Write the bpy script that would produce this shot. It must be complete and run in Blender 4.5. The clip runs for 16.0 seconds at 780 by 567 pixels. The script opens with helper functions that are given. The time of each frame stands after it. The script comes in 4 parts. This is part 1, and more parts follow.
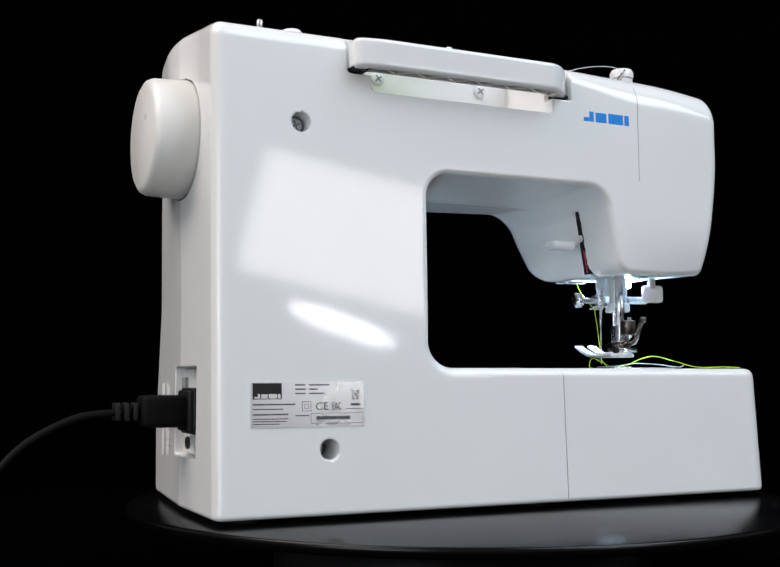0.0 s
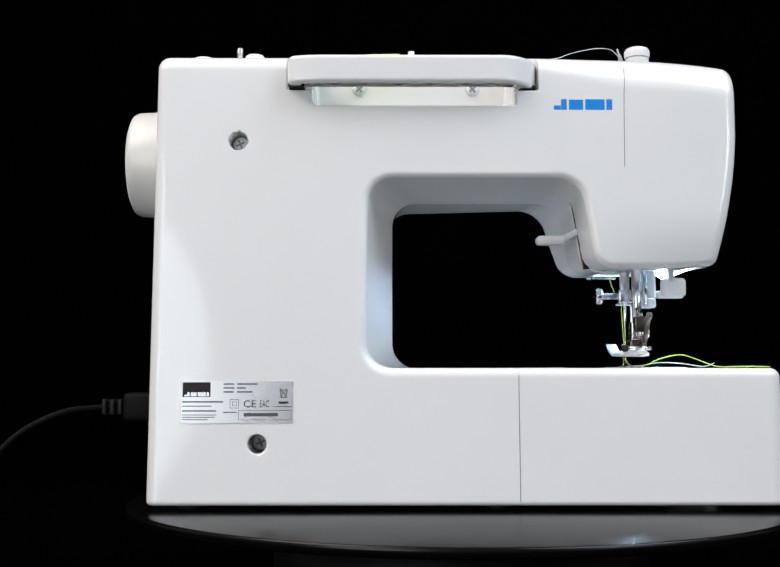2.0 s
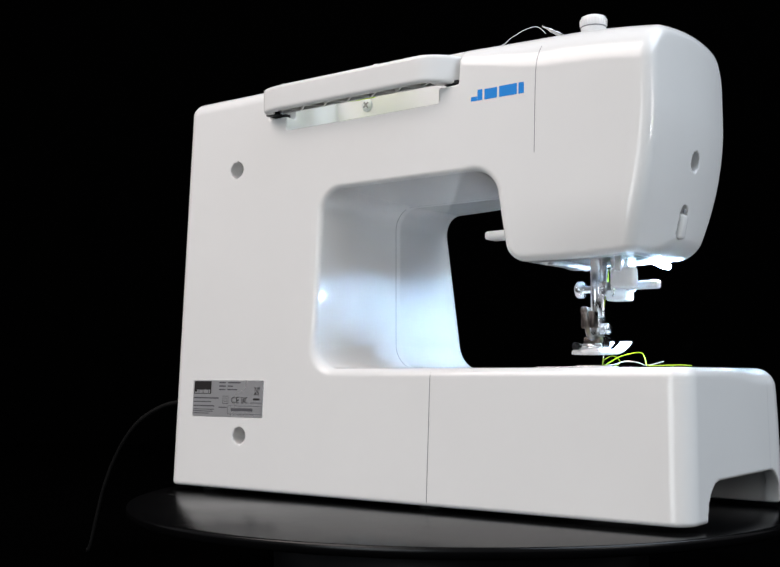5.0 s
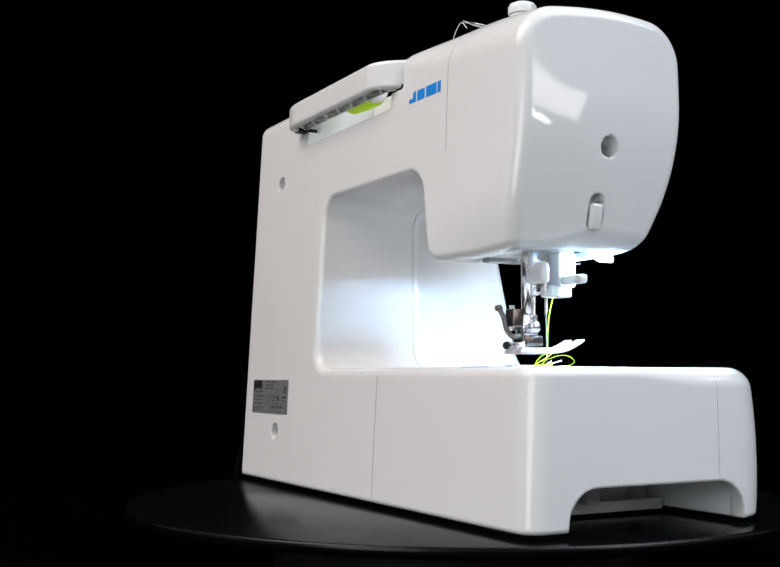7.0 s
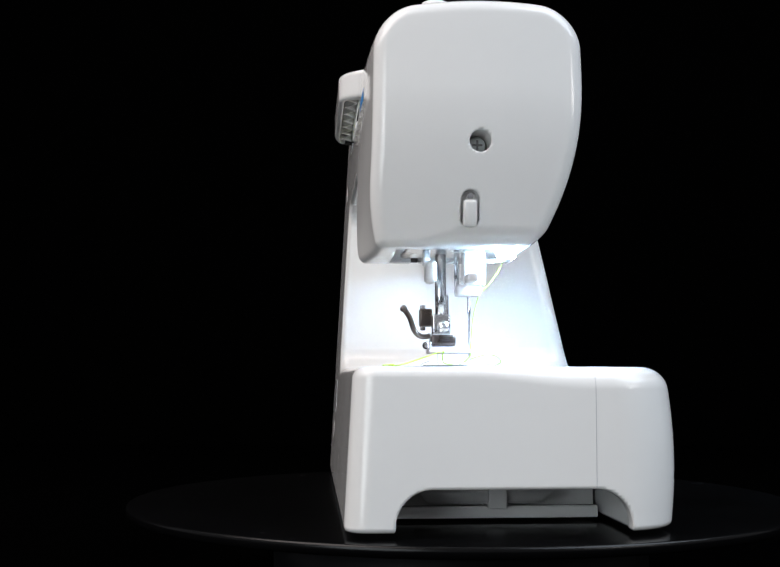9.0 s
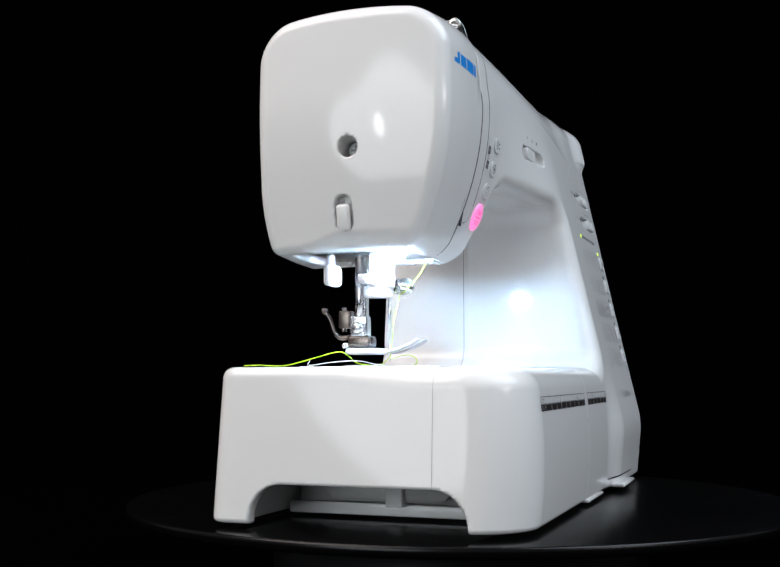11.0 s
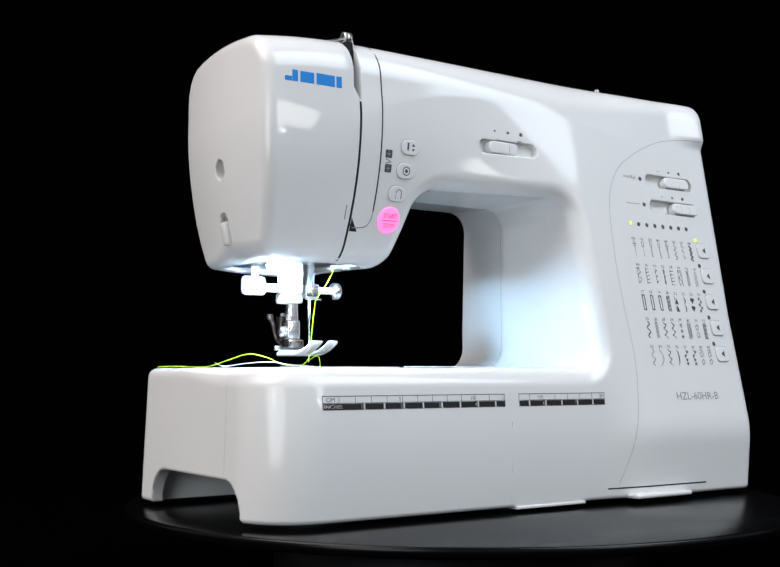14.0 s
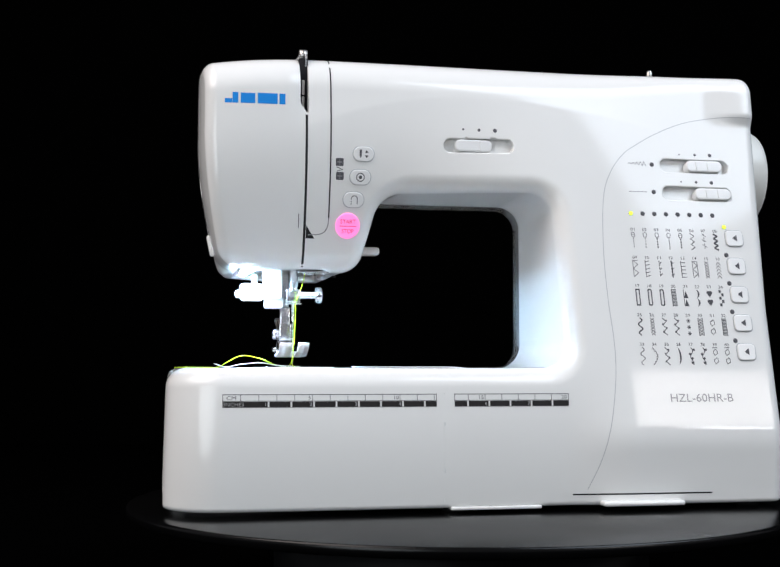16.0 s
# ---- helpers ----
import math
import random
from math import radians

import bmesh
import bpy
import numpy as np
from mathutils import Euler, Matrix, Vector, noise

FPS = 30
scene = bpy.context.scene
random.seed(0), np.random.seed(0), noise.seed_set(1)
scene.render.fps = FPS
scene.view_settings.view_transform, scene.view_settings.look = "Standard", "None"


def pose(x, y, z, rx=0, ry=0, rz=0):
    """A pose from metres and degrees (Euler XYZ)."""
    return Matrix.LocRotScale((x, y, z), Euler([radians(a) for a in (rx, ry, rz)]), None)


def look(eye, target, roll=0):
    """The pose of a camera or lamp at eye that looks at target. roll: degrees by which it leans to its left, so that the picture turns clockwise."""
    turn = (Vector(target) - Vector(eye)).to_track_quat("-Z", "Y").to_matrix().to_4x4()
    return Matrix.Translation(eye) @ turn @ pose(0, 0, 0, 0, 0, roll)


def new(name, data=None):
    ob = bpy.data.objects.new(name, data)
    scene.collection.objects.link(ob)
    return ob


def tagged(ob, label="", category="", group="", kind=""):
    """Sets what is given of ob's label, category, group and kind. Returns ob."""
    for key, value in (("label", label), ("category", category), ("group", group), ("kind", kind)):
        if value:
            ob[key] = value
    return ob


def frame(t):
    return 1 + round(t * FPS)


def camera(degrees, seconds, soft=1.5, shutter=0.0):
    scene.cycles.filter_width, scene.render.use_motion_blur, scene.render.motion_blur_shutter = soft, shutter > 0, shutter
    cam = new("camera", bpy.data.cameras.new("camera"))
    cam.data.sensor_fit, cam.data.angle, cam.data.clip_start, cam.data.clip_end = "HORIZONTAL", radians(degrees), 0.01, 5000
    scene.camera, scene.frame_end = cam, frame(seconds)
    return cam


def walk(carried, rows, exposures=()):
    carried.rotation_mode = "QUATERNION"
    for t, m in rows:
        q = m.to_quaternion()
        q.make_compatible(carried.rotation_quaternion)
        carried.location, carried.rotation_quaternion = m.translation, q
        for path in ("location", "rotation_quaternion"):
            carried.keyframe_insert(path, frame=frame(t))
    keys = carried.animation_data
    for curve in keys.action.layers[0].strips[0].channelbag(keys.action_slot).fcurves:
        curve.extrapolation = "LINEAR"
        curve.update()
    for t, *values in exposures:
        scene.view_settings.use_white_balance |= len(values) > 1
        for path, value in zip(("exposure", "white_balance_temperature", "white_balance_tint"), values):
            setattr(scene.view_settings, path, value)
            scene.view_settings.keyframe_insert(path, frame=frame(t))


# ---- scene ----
cam = camera(38.86, 16.0, soft=1.5)
EYE = pose(0, -0.7315, 0.080, 94.67, 0, 3.53)
walk(cam, [(0, EYE), (16, EYE)], exposures=[(0, 0), (1, 0), (2, 0.1), (3, 0.04), (4, 0), (6, 0), (12, -0.05), (16, -0.05)])

# the turn of the turntable: seconds and degrees
TURN = [(0, 208.91),(0.5, 202.64),(1, 196.37),(1.5, 190.11),(2, 183.87),(2.5, 177.64),(3, 171.41),(3.5, 165.21),(6, 134.32),(6.5, 128.18),(7, 122.05),(7.5, 115.94),(8, 109.83),(8.5, 103.75),(9, 97.67),(9.5, 91.60),(12, 61.49),(12.5, 55.53),(13, 49.56),(13.5, 43.60),(14, 37.67),(14.5, 31.76),(15, 25.85),(15.5, 19.97),(16, 14.11)]

# ---- light ----
# even ambient added as fill light, without a source of its own
world = bpy.data.worlds.new("ambient_fill")
scene.world = world
world.use_nodes = True
world.node_tree.nodes["Background"].inputs[0].default_value = (0.95, 0.95, 1.0, 1)
world.node_tree.nodes["Background"].inputs[1].default_value = 0.20


def softbox(name, place, target, width, height, watts, colour, roll=0, shape="RECTANGLE"):
    data = bpy.data.lights.new(name, "AREA")
    data.shape, data.size, data.size_y = shape, width, height
    data.energy, data.color = watts, colour
    ob = new(name, data)
    ob.matrix_world = look(place, target, roll)
    return ob


softbox("umbrella_left", (-0.60, -1.25, 0.25), (0, 0, 0.14), 0.74, 0.70, 4.8, (0.87, 0.95, 1.0), 0, "ELLIPSE")
softbox("bulb_left", (-0.63, -1.16, 0.25), (0, 0, 0.14), 0.045, 0.14, 0.24, (0.9, 0.95, 1.0), 8, "ELLIPSE")
softbox("umbrella_right", (1.02, -0.88, 0.45), (0, 0, 0.14), 0.46, 0.22, 2.0, (1.0, 0.95, 0.93), -16)
softbox("tube_right", (0.975, -0.93, 0.30), (0, 0, 0.14), 0.20, 0.03, 0.40, (0.9, 0.96, 1.0), -22, "ELLIPSE")
# added fill lamps that lift the diffuse brightness; no such lamps are known
softbox("fill_light_left", (-1.05, -0.70, 1.50), (0, 0, 0.16), 1.3, 1.2, 27.0, (1.0, 0.90, 0.87))
softbox("fill_light_right", (1.12, -0.50, 1.50), (0, 0, 0.16), 1.3, 1.2, 26.5, (0.76, 0.87, 1.0))

# ---- materials ----


def material(name, colour, rough=0.4, metal=0.0, spec=0.5, emit=None, strength=0.0, grain=0.0, coat=0.0, scale=400.0, vary=0.05):
    m = bpy.data.materials.new(name)
    m.use_nodes = True
    nt = m.node_tree
    b = nt.nodes["Principled BSDF"]
    b.inputs["Base Color"].default_value = (*colour, 1)
    b.inputs["Roughness"].default_value = rough
    b.inputs["Metallic"].default_value = metal
    b.inputs["Specular IOR Level"].default_value = spec
    b.inputs["Coat Weight"].default_value = coat
    b.inputs["Coat Roughness"].default_value = 0.05
    if emit:
        b.inputs["Emission Color"].default_value = (*emit, 1)
        b.inputs["Emission Strength"].default_value = strength
        return m
    tc = nt.nodes.new("ShaderNodeTexCoord")
    n1 = nt.nodes.new("ShaderNodeTexNoise")
    n1.inputs["Scale"].default_value = 14.0
    n1.inputs["Detail"].default_value = 4.0
    n2 = nt.nodes.new("ShaderNodeTexNoise")
    n2.inputs["Scale"].default_value = scale
    n2.inputs["Detail"].default_value = 2.0
    nt.links.new(tc.outputs["Object"], n1.inputs["Vector"])
    nt.links.new(tc.outputs["Object"], n2.inputs["Vector"])
    ramp = nt.nodes.new("ShaderNodeMapRange")
    ramp.inputs[3].default_value, ramp.inputs[4].default_value = rough * (1 - 3 * vary), rough * (1 + 3 * vary)
    nt.links.new(n1.outputs["Fac"], ramp.inputs[0])
    nt.links.new(ramp.outputs[0], b.inputs["Roughness"])
    mix = nt.nodes.new("ShaderNodeMix")
    mix.data_type = "RGBA"
    mix.inputs[6].default_value = (*[c * (1 - vary) for c in colour], 1)
    mix.inputs[7].default_value = (*[min(1, c * (1 + vary)) for c in colour], 1)
    nt.links.new(n1.outputs["Fac"], mix.inputs[0])
    nt.links.new(mix.outputs[2], b.inputs["Base Color"])
    if grain:
        bump = nt.nodes.new("ShaderNodeBump")
        bump.inputs["Strength"].default_value = grain
        bump.inputs["Distance"].default_value = 0.0002
        nt.links.new(n2.outputs["Fac"], bump.inputs["Height"])
        nt.links.new(bump.outputs[0], b.inputs["Normal"])
    return m


WHITE = material("white_gloss_plastic", (0.78, 0.78, 0.77), 0.065, grain=0.02, vary=0.03)
IVORY = material("ivory_plastic", (0.78, 0.77, 0.73), 0.28, grain=0.03, vary=0.04)
MILKY = material("milky_plastic", (0.80, 0.80, 0.80), 0.25, vary=0.03)
CHROME = material("chrome", (0.80, 0.80, 0.81), 0.26, 1.0, vary=0.1)
SATIN = material("satin_steel", (0.86, 0.86, 0.87), 0.5, 0.8, vary=0.08)
STEEL = material("dull_steel", (0.55, 0.54, 0.52), 0.3, 1.0, vary=0.15)
DARKSTEEL = material("burnished_steel", (0.16, 0.135, 0.12), 0.28, 1.0, vary=0.2)
SCREW = material("zinc_screw", (0.66, 0.69, 0.70), 0.5, 0.15, vary=0.2)
BLACK = material("black_plastic", (0.008, 0.008, 0.009), 0.5, spec=0.25, vary=0.2)
LEAD = material("black_lead", (0.004, 0.004, 0.004), 0.6, spec=0.1, vary=0.2)
RUBBER = material("black_rubber", (0.015, 0.015, 0.015), 0.7, vary=0.2)
# near-black stands in for the shade inside slots and gaps
VOID = material("gap_shade", (0.02, 0.02, 0.022), 0.8, spec=0.1)
RIM = material("key_gap", (0.42, 0.43, 0.45), 0.6, spec=0.2)
# grey of seams and small slots, their shade put into colour; also the switch
GROOVE = material("seam_shade_grey", (0.24, 0.24, 0.25), 0.7, spec=0.2)
INK = material("grey_print", (0.09, 0.09, 0.10), 0.6, spec=0.2)
DARKINK = material("dark_print", (0.02, 0.018, 0.018), 0.6, spec=0.2)
SILVERINK = material("silver_print", (0.28, 0.28, 0.29), 0.45, spec=0.4)
BLUE = material("blue_print", (0.01, 0.23, 0.68), 0.5, spec=0.2)
FOIL = material("silver_label", (0.62, 0.62, 0.63), 0.28, 0.75, vary=0.05)
THREAD = material("lime_thread", (0.52, 0.78, 0.02), 0.75, vary=0.1, scale=3000, grain=0.3)
WHITE_THREAD = material("white_thread", (0.75, 0.77, 0.80), 0.75, vary=0.1, scale=3000, grain=0.3)
TABLE = material("black_cloth", (0.0006, 0.0006, 0.0006), 0.9, spec=0.0, vary=0.2)
DISC = material("black_turntable", (0.002, 0.002, 0.0022), 0.24, spec=0.22, vary=0.12)
LED = material("lit_lamp", (1, 1, 1), 0.5, emit=(0.46, 0.73, 1.0), strength=2100.0)
GLOW_YELLOW = material("lit_yellow_led", (0.8, 0.9, 0.1), 0.4, emit=(0.66, 1.0, 0.0), strength=0.95)
GLOW_PINK = material("lit_pink_button", (0.9, 0.3, 0.7), 0.3, emit=(1.0, 0.20, 0.50), strength=0.8)

# ---- mesh helpers; machine shapes are in millimetres ----
MM = 0.001


def link(name, mesh, mat, parent=None, label="", smooth=True):
    if mat:
        mesh.materials.append(mat)
    if smooth:
        mesh.polygons.foreach_set("use_smooth", [True] * len(mesh.polygons))
    ob = new(name, mesh)
    ob.parent = parent
    return tagged(ob, label)


def part(name, bm, mat, parent=None, label="", smooth=True):
    bm.normal_update()
    mesh = bpy.data.meshes.new(name)
    bm.to_mesh(mesh)
    bm.free()
    return link(name, mesh, mat, parent, label, smooth)


def rint(a, b, r):
    """The meeting of two solids, its edge rounded to r."""
    return np.minimum(-r, np.maximum(a, b)) + np.hypot(np.maximum(a + r, 0), np.maximum(b + r, 0))


def runi(a, b, r):
    return -rint(-a, -b, r)


def step(a, b, v):
    u = np.clip((v - a) / (b - a), 0, 1)
    return u * u * (3 - 2 * u)


def slab(v, lo, hi):
    return np.abs(v - (lo + hi) / 2) - (hi - lo) / 2


def rbox(x, y, z, bx, by, bz, r):
    return rint(rint(slab(x, *bx), slab(y, *by), r), slab(z, *bz), r)


def skin(name, fn, lo, hi, h, mat, parent, label=""):
    """Meshes the solid fn(x, y, z) < 0 between lo and hi on a grid of step h."""
    ax = [np.arange(lo[i], hi[i] + h, h) for i in range(3)]
    s = np.concatenate([fn(*np.meshgrid(c, ax[1], ax[2], indexing="ij")) for c in np.array_split(ax[0], 12)])
    neg = s < 0
    n = tuple(k - 1 for k in s.shape)
    cut = lambda a, i, j, k: a[i:i + n[0], j:j + n[1], k:k + n[2]]
    corners = [(i, j, k) for i in (0, 1) for j in (0, 1) for k in (0, 1)]
    count = sum(cut(neg, *c).astype(np.int8) for c in corners)
    live = (count > 0) & (count < 8)
    cell = np.argwhere(live)
    index = np.full(n, -1)
    index[live] = np.arange(len(cell))
    val = {c: s[cell[:, 0] + c[0], cell[:, 1] + c[1], cell[:, 2] + c[2]] for c in corners}
    total, hits = np.zeros((len(cell), 3)), np.zeros(len(cell))
    for c in corners:
        for d in range(3):
            if c[d] == 0:
                e = tuple(1 if q == d else c[q] for q in range(3))
                a, b = val[c], val[e]
                m = (a < 0) != (b < 0)
                u = np.where(m, a / np.where(m, a - b, 1), 0)
                p = np.tile(np.array(c, float), (len(cell), 1))
                p[:, d] = u
                total += p * m[:, None]
                hits += m
    pts = np.array(lo) + (cell + total / hits[:, None]) * h

    def slope(q):
        e = 0.06
        return np.stack([(fn(*(q + e * np.eye(3)[d]).T) - fn(*(q - e * np.eye(3)[d]).T)) / (2 * e) for d in range(3)], 1)

    for _ in range(3):
        g = slope(pts)
        move = fn(*pts.T)[:, None] * g / np.maximum((g * g).sum(1), 0.2)[:, None]
        length = np.linalg.norm(move, axis=1, keepdims=True)
        pts -= move * np.minimum(1, 0.4 * h / np.maximum(length, 1e-9))
    g = slope(pts)
    g /= np.maximum(np.linalg.norm(g, axis=1, keepdims=True), 1e-9)
    faces = []
    for d in range(3):
        e, f = (d + 1) % 3, (d + 2) % 3
        a = np.take(neg, range(s.shape[d] - 1), d)
        b = np.take(neg, range(1, s.shape[d]), d)
        at = np.argwhere(a != b)
        at = at[(at[:, e] > 0) & (at[:, f] > 0) & (at[:, e] < n[e]) & (at[:, f] < n[f])]
        flip = neg[tuple(at.T)]
        ring = []
        for de, df in ((1, 1), (0, 1), (0, 0), (1, 0)):
            q = at.copy()
            q[:, e] -= de
            q[:, f] -= df
            ring.append(index[tuple(q.T)])
        ring = np.stack(ring, 1)
        ring[~flip] = ring[~flip][:, ::-1]
        faces.append(ring)
    faces = np.concatenate(faces)
    mesh = bpy.data.meshes.new(name)
    mesh.vertices.add(len(pts))
    mesh.vertices.foreach_set("co", (pts * MM).ravel())
    mesh.loops.add(faces.size)
    mesh.loops.foreach_set("vertex_index", faces.ravel())
    mesh.polygons.add(len(faces))
    mesh.polygons.foreach_set("loop_start", np.arange(0, faces.size, 4))
    mesh.update(calc_edges=True)
    mesh.validate()
    ob = link(name, mesh, mat, parent, label)
    mesh.normals_split_custom_set_from_vertices(g)
    return ob


def lathe(rings, m=Matrix(), steps=40, bm=None):
    """A turned body about local z from rings (radius, height) in millimetres."""
    bm = bm or bmesh.new()
    m = m.copy()
    loops = []
    for r, h in rings:
        if r <= 0:
            loops.append([bm.verts.new(m @ Vector((0, 0, h)) * MM)])
        else:
            loops.append([bm.verts.new(m @ Vector((r * math.cos(6.28318531 * k / steps), r * math.sin(6.28318531 * k / steps), h)) * MM) for k in range(steps)])
    for a, b in zip(loops, loops[1:]):
        for k in range(steps):
            j = (k + 1) % steps
            if len(a) == 1:
                bm.faces.new((a[0], b[j], b[k])[::-1])
            elif len(b) == 1:
                bm.faces.new((a[k], a[j], b[0]))
            else:
                bm.faces.new((a[k], a[j], b[j], b[k]))
    bmesh.ops.recalc_face_normals(bm, faces=bm.faces)
    return bm


def box(x, y, z, bevel=0.0, m=None, bm=None):
    """A box between pairs of bounds in millimetres, its edges bevelled."""
    bm = bm or bmesh.new()
    made = bmesh.ops.create_cube(bm, size=1)["verts"]
    for v in made:
        p = Vector((x[0] if v.co.x < 0 else x[1], y[0] if v.co.y < 0 else y[1], z[0] if v.co.z < 0 else z[1]))
        v.co = ((m @ p) if m else p) * MM
    if bevel:
        edges = list({e for v in made for e in v.link_edges})
        bmesh.ops.bevel(bm, geom=edges, offset=bevel * MM, segments=3, profile=0.5, affect="EDGES")
    return bm


def tube(points, radius, name, mat, parent=None, label="", steps=8, smooth=True):
    """A round cord through the points (millimetres)."""
    pts = [Vector(p) for p in points]
    if smooth:
        fine = []
        for k in range(len(pts) - 1):
            a, b, c, d = pts[max(k - 1, 0)], pts[k], pts[k + 1], pts[min(k + 2, len(pts) - 1)]
            for u in (0, 0.2, 0.4, 0.6, 0.8):
                fine.append(0.5 * (2 * b + (c - a) * u + (2 * a - 5 * b + 4 * c - d) * u * u + (3 * b - a - 3 * c + d) * u ** 3))
        pts = fine + [pts[-1]]
    bm = bmesh.new()
    rings, side = [], Vector((0.3, 0.9, 0.2))
    for k, p in enumerate(pts):
        t = (pts[min(k + 1, len(pts) - 1)] - pts[max(k - 1, 0)]).normalized()
        side = (side - t * side.dot(t)).normalized()
        up = t.cross(side)
        r = radius[k * len(radius) // len(pts)] if isinstance(radius, tuple) else radius
        rings.append([bm.verts.new((p + r * (side * math.cos(6.28318 * q / steps) + up * math.sin(6.28318 * q / steps))) * MM) for q in range(steps)])
    for a, b in zip(rings, rings[1:]):
        for q in range(steps):
            bm.faces.new((a[q], a[(q + 1) % steps], b[(q + 1) % steps], b[q]))
    bm.faces.new(rings[0][::-1])
    bm.faces.new(rings[-1])
    bmesh.ops.recalc_face_normals(bm, faces=bm.faces)
    return part(name, bm, mat, parent, label)


# ---- turntable and surroundings ----
ground = part("ground", box((-4000, 4000), (-4000, 4000), (-80, -62)), TABLE, None, "black cloth covered table under the turntable", False)
tagged(ground, category="table", kind="structure")
backdrop = part("backdrop", box((-4000, 4000), (1500, 1520), (-80, 3000)), TABLE, None, "black studio backdrop behind the machine", False)
tagged(backdrop, category="backdrop", kind="structure")

turntable = new("turntable")
tagged(turntable, "low round black turntable with a satin top", "turntable")
part("platter", lathe([(0, -6), (210, -6), (211.2, -5), (211.5, -1.5), (211, -0.4), (210, 0), (0, 0)], steps=160), DISC, turntable)
part("base", lathe([(0, -62), (120, -62), (120, -7), (0, -7)], steps=80), BLACK, turntable)

# ---- the sewing machine ----
machine = new("sewing_machine")
tagged(machine, "white glossy computerised sewing machine with lit lamp on a turntable", "sewing machine")


def back_y(z):
    return 81 - 0.055 * z


def front_y(x, z):
    column = -105.9 + 0.229 * z
    low = -96.2 + (46 - z) * 0.10
    k = 3.0
    column = np.maximum(column, low) + k / 4 * np.maximum(0, 1 - np.abs(column - low) / k) ** 2
    u = np.clip(z, 140, 285)
    face = -46.5 + 0.0042 * np.maximum(0, 232 - u) ** 2 * 0.78 + 0.0012 * np.maximum(0, u - 232) ** 2
    # crest that sweeps from the head over the arm
    over = z - (253 - 0.0022 * np.minimum(0, x + 5) ** 2 - 0.0011 * np.maximum(0, x + 5) ** 2)
    crest = np.where(np.abs(over) < 1.0, (over + 1.0) ** 2 / 4, np.maximum(0, over)) * step(300, 235, z)
    column = column - 4.5 * step(240, 250, z) * step(150, 184, x)
    arm = face + (column - face) * step(-75, 55, x) + 0.10 * np.minimum(crest, 30) * step(-118, -104, x) * step(130, 85, x)
    bed = -90.5 + ((z - 38) / 55) ** 2 * 6
    bed = bed + (column - bed) * step(40, 85, x)
    return bed + (arm - bed) * step(86, 104, z)


def top_z(x, y):
    return 280 - 0.0018 * (y - 5) ** 2 - 0.0006 * np.maximum(0, -85 - x) ** 2 - 1.8 * np.clip((-105 - x) / 65, 0, 1) ** 2


def opening(x, y, z):
    draft = np.where(y > 5, (y - 5) / 66, (5 - y) / 66)
    side = 43.5 + np.where(y > 5, 16.0, 3.5) * draft
    roof = 192 + 7 * np.where(y > 5, draft, draft * 0.2)
    head = -66 - (186 - z) * 0.17 + np.where(y > 5, -6.5, 11.0) * draft
    block = rint(144.5 + 2.5 * step(-115, -165, x) - z - 1 * draft, x - head, 10)
    void = rint(z - roof, -block, 14)
    return rint(rint(void, x - side, 15), 83.5 - z, np.where(x > 0, 16.0, 1.0))


def form(x, y, z):
    """The outer form of machine and bed together."""
    a = y - back_y(z)
    b = (front_y(x, z) - y) * 0.96
    high = z > 113
    a = a + np.where(high & (x < -40), step(-40, -150, x) * (3.5 * step(285, 165, z) + 0.0045 * np.maximum(0, 182 - z) ** 2), 0)
    end = np.where(high, -169.8 + 14.0 * (np.maximum(0, 228 - z) / 82) ** 1.7, -189.5 + 0.02 * z)
    l = end - x + np.where(high, (y - 10) ** 2 / 660 - 1.2, 0)
    taper = np.where(high, np.clip((-105 - x) / 65, 0, 1) ** 2, 0)
    a = a + 1.6 * taper
    b = b + (1.0 + 2.0 * step(170, 240, z)) * np.where(high, np.clip((-128 - x) / 42, 0, 1) ** 2, 0)
    r = x - (188 - 0.10 * np.maximum(0, 8 - y) + 0.045 * np.maximum(0, z - 120) * step(40, -20, y))
    round_top = 20 + (8 - 20) * step(-110, -30, x) * step(30, 60, y)
    round_top = round_top + (np.minimum(round_top, 11) - round_top) * step(60, 175, x)
    d = rint(np.maximum(a, b), z - top_z(x, y), round_top)
    d = rint(d, l, np.where(high, 6.5, 12 + 22 * step(20, -40, y)))
    d = rint(d, r, 7.0)
    d = rint(d, 3.5 - z, 2.5)
    low = 5.5 + 5.5 * step(20, -40, y)
    side = 3.0 + 7.5 * step(40, -30, y)
    edge = low + (side - low) * step(82, 116, z)
    edge = edge + (11.0 - 7.0 * step(15, 45, y) - edge) * np.where(high, step(-45, -72, x), 0)
    return rint(d, -opening(x, y, z), edge)


def hole(x, z, cx, cz, r):
    return np.hypot(x - cx, z - cz) - r


